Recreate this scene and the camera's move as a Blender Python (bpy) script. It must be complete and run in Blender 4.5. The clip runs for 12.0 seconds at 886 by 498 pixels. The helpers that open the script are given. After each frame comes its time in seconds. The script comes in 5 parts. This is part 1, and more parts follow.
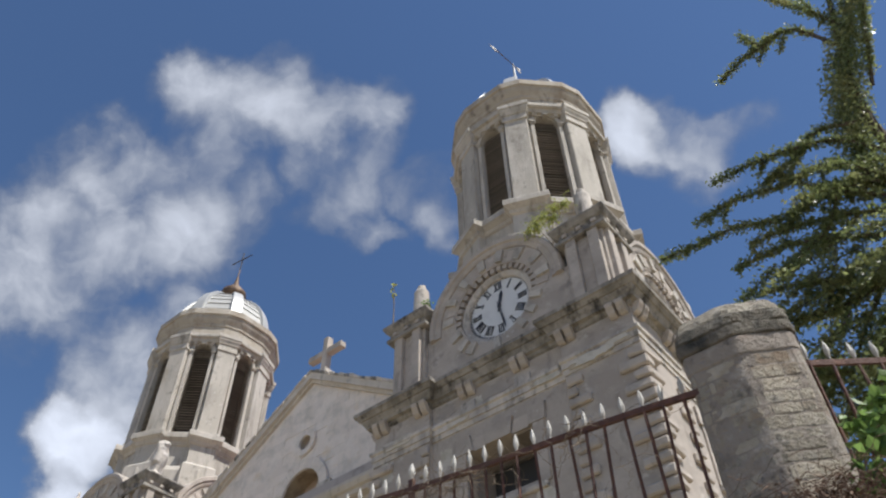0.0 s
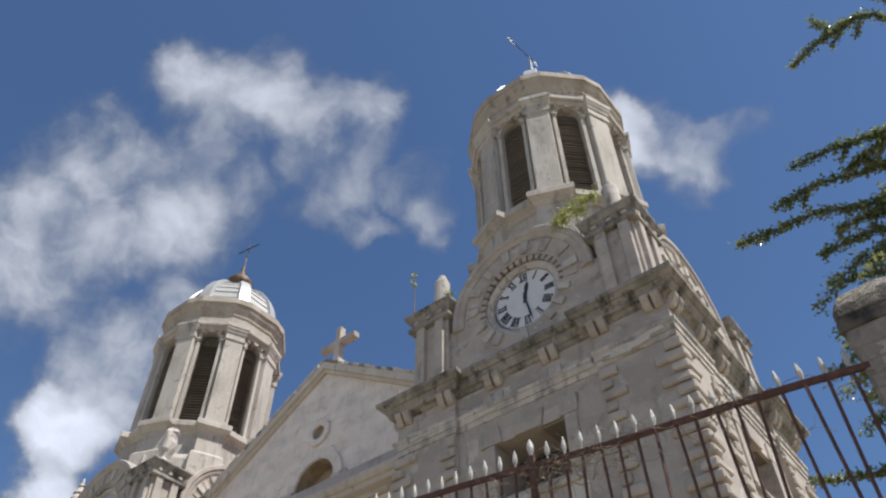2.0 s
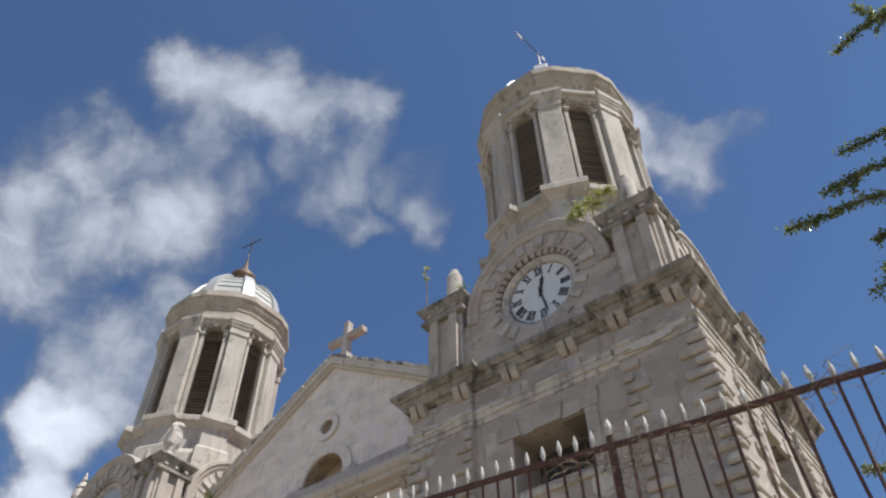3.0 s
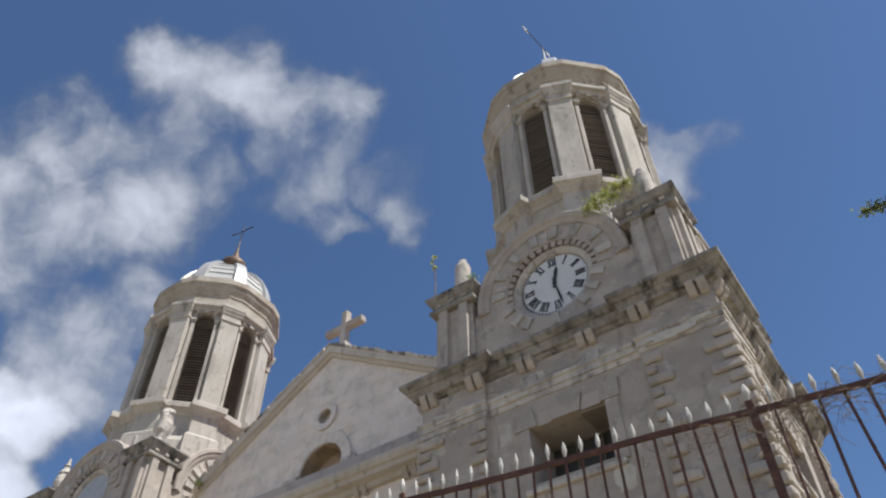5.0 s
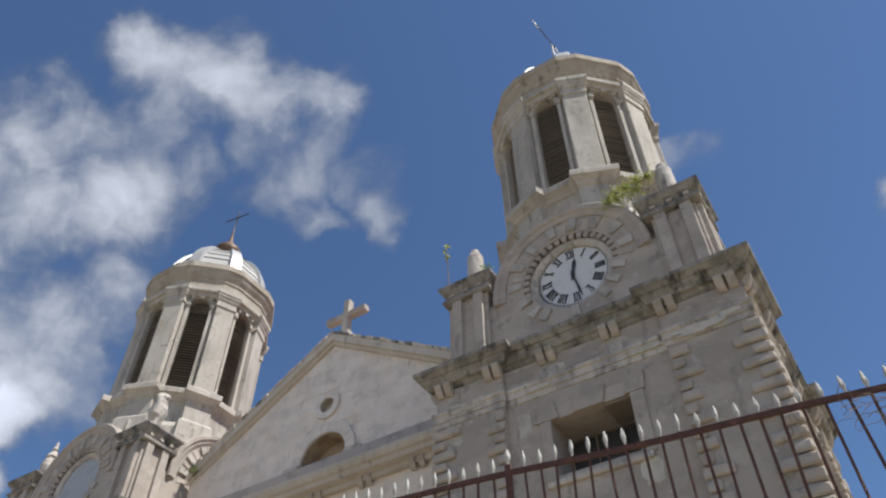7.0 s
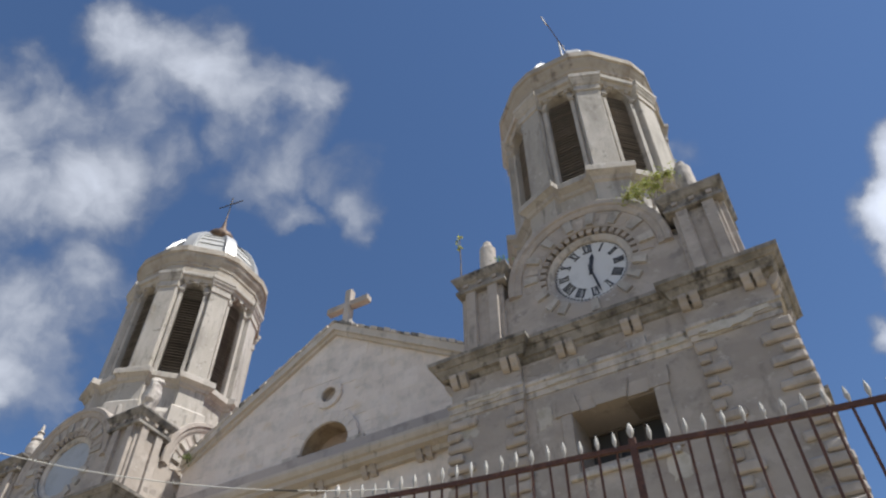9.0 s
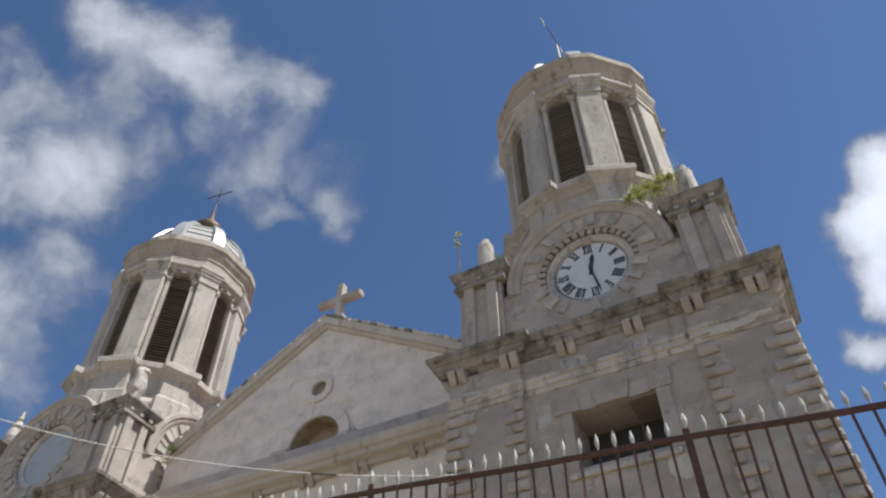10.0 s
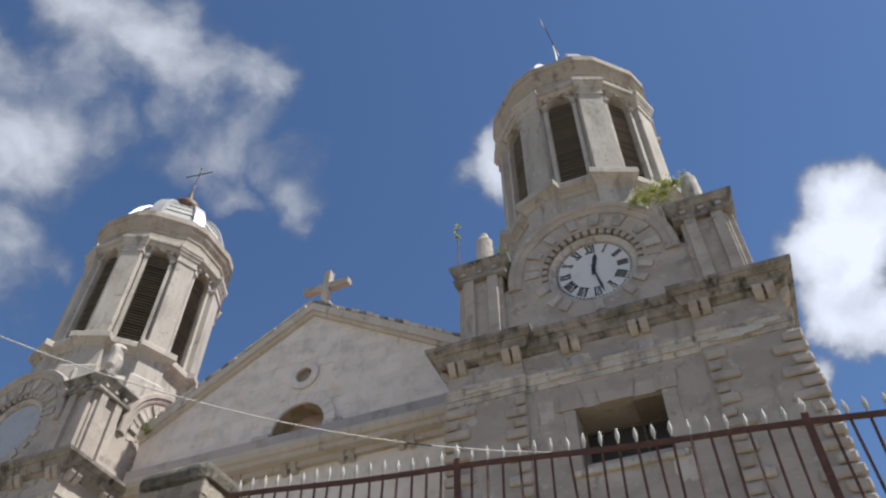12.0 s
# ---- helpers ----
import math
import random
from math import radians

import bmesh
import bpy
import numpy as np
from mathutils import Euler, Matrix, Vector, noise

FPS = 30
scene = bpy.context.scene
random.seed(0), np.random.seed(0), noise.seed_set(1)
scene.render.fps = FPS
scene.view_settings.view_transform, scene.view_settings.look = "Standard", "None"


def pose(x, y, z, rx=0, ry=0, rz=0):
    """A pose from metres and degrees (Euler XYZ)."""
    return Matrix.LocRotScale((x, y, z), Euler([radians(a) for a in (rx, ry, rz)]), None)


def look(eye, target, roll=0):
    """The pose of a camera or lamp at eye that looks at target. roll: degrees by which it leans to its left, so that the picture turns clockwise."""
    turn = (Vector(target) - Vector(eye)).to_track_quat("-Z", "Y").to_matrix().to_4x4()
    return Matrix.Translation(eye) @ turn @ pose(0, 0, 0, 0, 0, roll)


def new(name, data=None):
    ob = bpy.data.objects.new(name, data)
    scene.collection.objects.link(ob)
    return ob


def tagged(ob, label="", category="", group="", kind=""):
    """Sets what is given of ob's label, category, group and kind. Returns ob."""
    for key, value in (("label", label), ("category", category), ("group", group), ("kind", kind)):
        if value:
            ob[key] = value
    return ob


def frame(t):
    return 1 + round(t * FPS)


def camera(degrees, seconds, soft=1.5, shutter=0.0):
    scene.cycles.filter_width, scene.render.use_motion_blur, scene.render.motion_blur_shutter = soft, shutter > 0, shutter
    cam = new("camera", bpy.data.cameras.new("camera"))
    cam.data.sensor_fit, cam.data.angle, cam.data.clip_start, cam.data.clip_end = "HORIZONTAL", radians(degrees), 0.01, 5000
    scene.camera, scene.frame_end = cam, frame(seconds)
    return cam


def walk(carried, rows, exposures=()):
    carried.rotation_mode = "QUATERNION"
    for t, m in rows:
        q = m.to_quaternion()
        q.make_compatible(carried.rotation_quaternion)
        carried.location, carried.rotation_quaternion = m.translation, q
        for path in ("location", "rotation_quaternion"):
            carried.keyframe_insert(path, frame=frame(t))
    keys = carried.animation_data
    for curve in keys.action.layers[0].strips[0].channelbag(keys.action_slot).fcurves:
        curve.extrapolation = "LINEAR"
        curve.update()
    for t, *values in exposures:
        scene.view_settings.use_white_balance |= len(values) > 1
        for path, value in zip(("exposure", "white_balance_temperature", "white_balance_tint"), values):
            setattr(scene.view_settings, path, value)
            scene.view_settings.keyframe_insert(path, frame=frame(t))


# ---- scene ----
# camera and path
cam = camera(61.1, 12.0, soft=2.28)
PATH = [
    (0.0, 0.000, 0.000, 1.600, 137.21, 0.87, 39.75),
    (0.5, -0.143, -0.077, 1.610, 137.18, 0.70, 39.31),
    (1.0, -0.336, -0.156, 1.614, 137.09, 0.57, 38.97),
    (1.5, -0.571, -0.235, 1.621, 136.98, 0.49, 38.67),
    (2.0, -0.832, -0.311, 1.627, 136.98, 0.44, 38.40),
    (2.5, -1.099, -0.382, 1.627, 136.99, 0.39, 38.12),
    (3.0, -1.369, -0.448, 1.626, 136.93, 0.46, 37.80),
    (5.0, -2.370, -0.638, 1.645, 136.94, 0.49, 35.15),
    (5.5, -2.616, -0.679, 1.653, 136.89, 0.48, 34.61),
    (6.0, -2.870, -0.731, 1.660, 136.96, 0.42, 34.00),
    (6.5, -3.129, -0.782, 1.662, 136.96, 0.35, 33.18),
    (7.0, -3.385, -0.829, 1.663, 136.90, 0.32, 32.55),
    (9.0, -4.437, -1.056, 1.652, 136.92, 0.25, 29.66),
    (9.5, -4.704, -1.099, 1.649, 136.96, 0.21, 28.46),
    (10.0, -4.969, -1.139, 1.645, 136.99, 0.12, 27.19),
    (10.5, -5.237, -1.170, 1.636, 136.96, 0.09, 25.97),
    (11.0, -5.497, -1.203, 1.630, 136.95, 0.08, 24.90),
    (11.5, -5.782, -1.252, 1.625, 137.01, 0.04, 23.69),
    (12.0, -6.062, -1.308, 1.615, 137.05, -0.04, 22.42),
]
walk(cam, [(t, pose(x, y, z, rx, ry, rz)) for t, x, y, z, rx, ry, rz in PATH], exposures=[(0.0, 0.27), (12.0, 0.27)])

# ---- daylight ----
SUN_DIR = Vector((1.0, 0.03, 1.75)).normalized()
sun = new("sun", bpy.data.lights.new("sun", "SUN"))
sun.data.energy, sun.data.angle, sun.data.color = 5.0, radians(0.6), (1.0, 0.975, 0.915)
sun.matrix_world = look(SUN_DIR * 60, (0, 0, 0))

# cumulus puffs: sideways and upward place on a plane in front, half width, half height, thickness
PUFFS_WEST = [
    (-0.478, 0.084, 0.151, 0.094, 0.98), (-0.659, 0.027, 0.128, 0.106, 0.92), (-0.463, 0.172, 0.060, 0.05, 0.85), (-0.384, 0.255, 0.052, 0.05, 0.84), (-0.301, 0.236, 0.075, 0.054, 0.92),
    (-0.222, 0.208, 0.075, 0.06, 1.08), (-0.146, 0.198, 0.045, 0.05, 0.86), (-0.373, 0.172, 0.098, 0.052, 0.74), (-0.135, 0.144, 0.036, 0.041, 0.55), (-0.184, 0.080, 0.057, 0.045, 0.56),
    (-0.135, 0.038, 0.045, 0.020, 0.5), (-0.071, 0.095, 0.041, 0.034, 0.57), (-0.054, 0.046, 0.023, 0.038, 0.62), (-0.229, 0.121, 0.045, 0.030, 0.4), (-0.486, -0.150, 0.087, 0.094, 1.0),
    (-0.403, -0.060, 0.072, 0.036, 0.7), (-0.531, -0.052, 0.064, 0.041, 0.6), (-0.576, -0.218, 0.068, 0.053, 1.8), (-0.599, -0.308, 0.060, 0.045, 1.6),
]
PUFFS_EAST = [
    (0.276, 0.115, 0.06, 0.045, 1.0), (0.238, 0.165, 0.035, 0.04, 0.75), (0.195, 0.15, 0.05, 0.06, 1.35), (0.35, 0.14, 0.06, 0.035, 0.35),
    (0.735, 0.175, 0.085, 0.07, 2.0), (0.715, 0.10, 0.08, 0.06, 1.9), (0.74, 0.03, 0.07, 0.05, 1.7), (0.70, -0.075, 0.045, 0.03, 1.15), (0.80, 0.0, 0.08, 0.05, 1.5),
]


def sky():
    world = bpy.data.worlds.new("sky")
    scene.world = world
    world.use_nodes = True
    nt = world.node_tree
    nt.nodes.clear()

    def node(kind, **values):
        n = nt.nodes.new(kind)
        for k, v in values.items():
            n.inputs[k].default_value = v
        return n

    def link(a, b):
        nt.links.new(a, b)

    def math2(op, a, b):
        n = nt.nodes.new("ShaderNodeMath")
        n.operation = op
        for i, v in enumerate((a, b)):
            if isinstance(v, (int, float)):
                n.inputs[i].default_value = v
            else:
                link(v, n.inputs[i])
        return n.outputs[0]

    def vec(op, a, b):
        n = nt.nodes.new("ShaderNodeVectorMath")
        n.operation = op
        link(a, n.inputs[0])
        n.inputs[1].default_value = b
        return n

    tex = nt.nodes.new("ShaderNodeTexSky")
    tex.sky_type, tex.sun_disc = "NISHITA", False
    tex.sun_elevation = math.asin(SUN_DIR.z)
    tex.sun_rotation = math.atan2(SUN_DIR.x, SUN_DIR.y)
    tex.air_density, tex.dust_density, tex.ozone_density = 1.0, 0.15, 4.5
    coord = nt.nodes.new("ShaderNodeTexCoord").outputs["Generated"]
    side = vec("DOT_PRODUCT", coord, (0.823, 0.568, -0.0083)).outputs["Value"]
    up = vec("DOT_PRODUCT", coord, (0.4194, -0.5977, 0.6833)).outputs["Value"]
    ahead = math2("MAXIMUM", vec("DOT_PRODUCT", coord, (-0.3831, 0.5659, 0.7301)).outputs["Value"], 0.05)
    flat = nt.nodes.new("ShaderNodeCombineXYZ")
    link(math2("DIVIDE", side, ahead), flat.inputs[0])
    link(math2("DIVIDE", up, ahead), flat.inputs[1])
    wob = node("ShaderNodeTexNoise", Scale=8.0, Detail=5.0, Roughness=0.54)
    link(flat.outputs[0], wob.inputs["Vector"])
    shift = vec("SUBTRACT", wob.outputs["Color"], (0.5, 0.5, 0.5))
    shift2 = vec("MULTIPLY", shift.outputs[0], (0.14, 0.14, 0.0))
    place = nt.nodes.new("ShaderNodeVectorMath")
    link(flat.outputs[0], place.inputs[0])
    link(shift2.outputs[0], place.inputs[1])
    total = None
    for u, v, ru, rv, amount in PUFFS_WEST + PUFFS_EAST:
        off = vec("SUBTRACT", place.outputs[0], (u, v, 0))
        scl = vec("MULTIPLY", off.outputs[0], (1 / ru, 1 / rv, 0))
        ln = nt.nodes.new("ShaderNodeVectorMath")
        ln.operation = "LENGTH"
        link(scl.outputs[0], ln.inputs[0])
        r = node("ShaderNodeMapRange", **{"From Min": 1.6 if amount > 1.2 else 1.8, "From Max": 0.45 if amount > 1.2 else 0.3, "To Min": 0.0, "To Max": amount})
        r.interpolation_type = "SMOOTHSTEP"
        link(ln.outputs["Value"], r.inputs["Value"])
        cube = math2("POWER", r.outputs[0], 3.0)
        total = cube if total is None else math2("ADD", total, cube)
    total = math2("POWER", total, 1 / 3)
    fine = node("ShaderNodeTexNoise", Scale=6.0, Detail=4.0, Roughness=0.5, Distortion=0.15)
    link(flat.outputs[0], fine.inputs["Vector"])
    body = math2("ADD", total, math2("MULTIPLY", math2("SUBTRACT", fine.outputs["Fac"], 0.53), 2.0))
    curl = node("ShaderNodeTexNoise", Scale=17.0, Detail=5.0, Roughness=0.52, Distortion=0.0)
    link(place.outputs[0], curl.inputs["Vector"])
    body = math2("ADD", body, math2("MULTIPLY", math2("SUBTRACT", curl.outputs["Fac"], 0.52), 0.95))
    body = math2("MULTIPLY", body, math2("MINIMUM", math2("MULTIPLY", total, 4.0), 1.0))
    # scattered cumulus over the rest of the sky
    far = node("ShaderNodeTexNoise", Scale=2.6, Detail=7.0, Roughness=0.58)
    link(coord, far.inputs["Vector"])
    rest = math2("MULTIPLY", math2("SUBTRACT", far.outputs["Fac"], 0.44), 5.0)
    edge = node("ShaderNodeMapRange", **{"From Min": 0.62, "From Max": 0.38, "To Min": 0.0, "To Max": 1.0})
    link(vec("DOT_PRODUCT", coord, (-0.3831, 0.5659, 0.7301)).outputs["Value"], edge.inputs["Value"])
    body = math2("ADD", body, math2("MULTIPLY", math2("MAXIMUM", rest, 0.0), edge.outputs[0]))
    dens = node("ShaderNodeMapRange", **{"From Min": 0.05, "From Max": 1.15, "To Min": 0.0, "To Max": 0.93})
    dens.interpolation_type = "SMOOTHSTEP"
    link(body, dens.inputs["Value"])
    tone = node("ShaderNodeMapRange", **{"From Min": 0.3, "From Max": 2.0, "To Min": 0.23, "To Max": 0.9})
    link(body, tone.inputs["Value"])
    blue = node("ShaderNodeBackground", Strength=SKY)
    link(vec("MULTIPLY", tex.outputs[0], (0.905, 1.0, 1.1)).outputs[0], blue.inputs["Color"])
    white = node("ShaderNodeBackground", Color=(0.86, 0.925, 1.07, 1))
    link(tone.outputs[0], white.inputs["Strength"])
    mix = nt.nodes.new("ShaderNodeMixShader")
    link(dens.outputs[0], mix.inputs[0])
    link(blue.outputs[0], mix.inputs[1])
    link(white.outputs[0], mix.inputs[2])
    out = nt.nodes.new("ShaderNodeOutputWorld")
    link(mix.outputs[0], out.inputs[0])


SKY = 0.086
sky()


# ---- materials ----
def material(name, base, rough=0.8, metal=0.0, tones=(), bump=0.0, bump_scale=30.0, tint=0.0, spec=0.5, island=False, through_light=0.0):
    """tones: (colour, noise scale, low, high, stretch) layers of stain over the base, in order; tint: brightness change from piece to piece."""
    m = bpy.data.materials.new(name)
    m.use_nodes = True
    nt = m.node_tree
    bsdf = nt.nodes["Principled BSDF"]
    bsdf.inputs["Roughness"].default_value = rough
    bsdf.inputs["Metallic"].default_value = metal
    bsdf.inputs["Specular IOR Level"].default_value = spec
    geo = nt.nodes.new("ShaderNodeNewGeometry")
    rgb = nt.nodes.new("ShaderNodeRGB")
    rgb.outputs[0].default_value = (*base, 1)
    col = rgb.outputs[0]
    for i, (colour, scale, low, high, stretch) in enumerate(tones):
        mp = nt.nodes.new("ShaderNodeMapping")
        mp.inputs["Location"].default_value = (3.7 * i, 1.3 * i, 5.1 * i)
        mp.inputs["Scale"].default_value = (1, 1, stretch)
        nt.links.new(geo.outputs["Position"], mp.inputs["Vector"])
        nz = nt.nodes.new("ShaderNodeTexNoise")
        nz.inputs["Scale"].default_value = scale
        nz.inputs["Detail"].default_value = 7
        nz.inputs["Roughness"].default_value = 0.62
        nt.links.new(mp.outputs[0], nz.inputs["Vector"])
        mr = nt.nodes.new("ShaderNodeMapRange")
        mr.inputs["From Min"].default_value, mr.inputs["From Max"].default_value = low, high
        nt.links.new(nz.outputs["Fac"], mr.inputs["Value"])
        mx = nt.nodes.new("ShaderNodeMix")
        mx.data_type = "RGBA"
        nt.links.new(mr.outputs[0], mx.inputs["Factor"])
        nt.links.new(col, mx.inputs["A"])
        mx.inputs["B"].default_value = (*colour, 1)
        col = mx.outputs["Result"]
    if tint:
        if island:
            rnd = geo.outputs["Random Per Island"]
        else:
            rnd = nt.nodes.new("ShaderNodeObjectInfo").outputs["Random"]
        mr = nt.nodes.new("ShaderNodeMapRange")
        mr.inputs["To Min"].default_value, mr.inputs["To Max"].default_value = 1 - tint, 1 + tint
        nt.links.new(rnd, mr.inputs["Value"])
        hsv = nt.nodes.new("ShaderNodeHueSaturation")
        nt.links.new(mr.outputs[0], hsv.inputs["Value"])
        nt.links.new(col, hsv.inputs["Color"])
        col = hsv.outputs[0]
    nt.links.new(col, bsdf.inputs["Base Color"])
    if through_light:
        thin = nt.nodes.new("ShaderNodeBsdfTranslucent")
        nt.links.new(col, thin.inputs["Color"])
        both = nt.nodes.new("ShaderNodeMixShader")
        both.inputs[0].default_value = through_light
        nt.links.new(bsdf.outputs[0], both.inputs[1])
        nt.links.new(thin.outputs[0], both.inputs[2])
        nt.links.new(both.outputs[0], nt.nodes["Material Output"].inputs["Surface"])
    if bump:
        nz = nt.nodes.new("ShaderNodeTexNoise")
        nz.inputs["Scale"].default_value = bump_scale
        nz.inputs["Detail"].default_value = 6
        nz.inputs["Roughness"].default_value = 0.65
        nt.links.new(geo.outputs["Position"], nz.inputs["Vector"])
        bp = nt.nodes.new("ShaderNodeBump")
        bp.inputs["Strength"].default_value = bump
        bp.inputs["Distance"].default_value = 0.03
        nt.links.new(nz.outputs["Fac"], bp.inputs["Height"])
        nt.links.new(bp.outputs[0], bsdf.inputs["Normal"])
    return m


GREY, SOOT, LIME, OCHRE = (0.337, 0.302, 0.282), (0.15, 0.138, 0.122), (0.809, 0.732, 0.67), (0.517, 0.404, 0.302)
STONE = material("limestone", (0.547, 0.491, 0.433), 0.9, tones=[(LIME, 0.7, 0.5, 0.72, 0.6), (GREY, 1.6, 0.46, 0.66, 0.45), (OCHRE, 1.1, 0.64, 0.8, 0.5), ((0.603, 0.574, 0.526), 6.5, 0.58, 0.66, 0.8), ((0.201, 0.188, 0.168), 5.0, 0.57, 0.68, 0.6), (SOOT, 3.2, 0.54, 0.74, 0.35)], bump=0.7, bump_scale=12, tint=0.06)
BLOCK = material("dressed_limestone", (0.444, 0.385, 0.336), 0.92, tones=[((0.556, 0.491, 0.433), 1.2, 0.5, 0.68, 1), ((0.334, 0.291, 0.255), 1.8, 0.5, 0.68, 0.7), (SOOT, 4.0, 0.6, 0.8, 0.5)], bump=0.45, bump_scale=16, tint=0.07)
RENDER = material("lime_render", (0.44, 0.382, 0.333), 0.92, tones=[((0.375, 0.323, 0.281), 0.55, 0.46, 0.6, 1.4), ((0.53, 0.466, 0.413), 0.8, 0.5, 0.7, 1.5), ((0.335, 0.295, 0.26), 1.3, 0.5, 0.7, 1.2), ((0.54, 0.485, 0.438), 1.1, 0.64, 0.69, 1.6), ((0.31, 0.273, 0.243), 1.9, 0.59, 0.65, 1.3), ((0.5, 0.446, 0.4), 2.8, 0.62, 0.67, 1.4), (SOOT, 3.0, 0.6, 0.8, 0.3)], bump=0.4, bump_scale=16)
PALEBLOCK = material("pale_voussoir_stone", (0.480, 0.437, 0.388), 0.92, tones=[((0.326, 0.296, 0.262), 2.5, 0.5, 0.66, 1), (SOOT, 5.0, 0.6, 0.8, 0.5)], bump=0.6, bump_scale=16, tint=0.12)
MOSSY = material("blackened_stone", (0.339, 0.309, 0.277), 0.95, tones=[((0.185, 0.169, 0.148), 2.2, 0.42, 0.62, 0.7), ((0.504, 0.475, 0.434), 3.0, 0.6, 0.76, 0.6), ((0.059, 0.053, 0.048), 3.0, 0.51, 0.66, 0.5)], bump=0.8, bump_scale=16)
OCT = material("pale_limestone", (0.447, 0.405, 0.353), 0.9, tones=[((0.557, 0.509, 0.460), 0.9, 0.45, 0.7, 0.35), ((0.312, 0.281, 0.245), 1.5, 0.48, 0.68, 0.3), ((0.354, 0.286, 0.204), 1.0, 0.62, 0.8, 0.4), ((0.286, 0.259, 0.223), 2.6, 0.6, 0.68, 0.8), ((0.539, 0.500, 0.460), 7.0, 0.6, 0.68, 0.6), ((0.169, 0.151, 0.131), 3.0, 0.58, 0.76, 0.25)], bump=0.65, bump_scale=13, tint=0.05)
PARAPET = material("brown_stained_limestone", (0.400, 0.351, 0.292), 0.92, tones=[((0.484, 0.436, 0.377), 1.1, 0.48, 0.7, 0.5), ((0.307, 0.256, 0.202), 1.7, 0.5, 0.68, 0.4), ((0.186, 0.159, 0.135), 3.2, 0.58, 0.72, 0.5)], bump=0.7, bump_scale=14)
SLATS = material("louvre_wood", (0.19, 0.16, 0.135), 0.75, tones=[((0.25, 0.215, 0.18), 6.0, 0.5, 0.75, 0.3)], bump=0.3, bump_scale=40, tint=0.25)
# near-black colour that stands in for the shade inside the towers
DARK = material("painted_interior_shade", (0.06, 0.052, 0.045), 0.95, tones=[((0.1, 0.085, 0.07), 2.0, 0.5, 0.7, 1)])
DIAL = material("clock_dial", (0.66, 0.655, 0.65), 0.4, tones=[((0.54, 0.535, 0.52), 2.5, 0.55, 0.8, 1)])
BLANK = material("blank_dial_paint", (0.42, 0.44, 0.47), 0.5, tones=[((0.34, 0.35, 0.37), 2.0, 0.5, 0.75, 1)])
CAPSTONE = material("dark_capstone", (0.164, 0.141, 0.111), 0.97, tones=[((0.307, 0.278, 0.229), 6, 0.52, 0.7, 1), ((0.048, 0.047, 0.040), 9, 0.5, 0.7, 0.6)], bump=1.0, bump_scale=40)
CAPTOP = material("weathered_cap_mortar", (0.300, 0.262, 0.206), 0.97, tones=[((0.420, 0.374, 0.306), 7, 0.5, 0.68, 1), ((0.200, 0.150, 0.106), 5, 0.56, 0.72, 1), ((0.080, 0.072, 0.062), 12, 0.54, 0.72, 1)], bump=1.0, bump_scale=40)
BLACK = material("black_paint", (0.032, 0.032, 0.038), 0.5)
TIN = material("aluminium_paint", (0.46, 0.45, 0.43), 0.5, 0.2, tones=[((0.34, 0.33, 0.31), 2.5, 0.55, 0.8, 0.6), ((0.3, 0.24, 0.19), 6.0, 0.7, 0.85, 0.6)], bump=0.15, bump_scale=12)
RIBTIN = material("pale_aluminium_paint", (0.475, 0.468, 0.454), 0.38, 0.15, tones=[((0.360, 0.353, 0.338), 2.0, 0.55, 0.8, 0.6)], bump=0.1, bump_scale=10)
COPPER = material("rusted_copper", (0.11, 0.068, 0.044), 0.6, 0.3, tones=[((0.26, 0.17, 0.1), 6.0, 0.5, 0.7, 1), ((0.06, 0.042, 0.03), 9.0, 0.55, 0.75, 1)], bump=0.3, bump_scale=30)
DARKIRON = material("dark_iron", (0.05, 0.043, 0.038), 0.7, tones=[((0.1, 0.07, 0.05), 8, 0.5, 0.7, 1)])
IRON = material("rusted_red_iron", (0.11, 0.05, 0.036), 0.72, 0.1, tones=[((0.19, 0.085, 0.055), 14, 0.5, 0.7, 1), ((0.05, 0.028, 0.024), 25, 0.55, 0.75, 1)], bump=0.5, bump_scale=80)
TIP = material("silver_painted_iron", (0.451, 0.425, 0.386), 0.6, 0.0, tones=[((0.323, 0.284, 0.257), 25, 0.55, 0.75, 1)], tint=0.1, bump=0.2, bump_scale=80)
RUBBLE = material("rubble_stone", (0.396, 0.344, 0.271), 0.95, tones=[((0.504, 0.447, 0.372), 7, 0.5, 0.7, 1), ((0.354, 0.260, 0.180), 4, 0.56, 0.72, 1), ((0.128, 0.120, 0.106), 11, 0.54, 0.72, 1)], tint=0.24, bump=1.0, bump_scale=45)
MORTAR = material("old_mortar", (0.325, 0.277, 0.234), 0.97, tones=[((0.225, 0.190, 0.160), 5, 0.48, 0.66, 1), ((0.420, 0.368, 0.318), 8, 0.54, 0.68, 0.8), ((0.300, 0.212, 0.155), 4, 0.6, 0.74, 1), ((0.105, 0.092, 0.084), 13, 0.58, 0.72, 0.9)], bump=0.9, bump_scale=30)
PATCH = material("bare_lime_plaster", (0.570, 0.525, 0.465), 0.95, tones=[((0.440, 0.399, 0.325), 4, 0.45, 0.65, 1)], bump=0.6, bump_scale=25, tint=0.1)
SMOOTHPLASTER = material("grey_cement_patch", (0.321, 0.285, 0.254), 0.92, tones=[((0.385, 0.339, 0.302), 2, 0.45, 0.65, 1)], bump=0.15, bump_scale=20, tint=0.06)
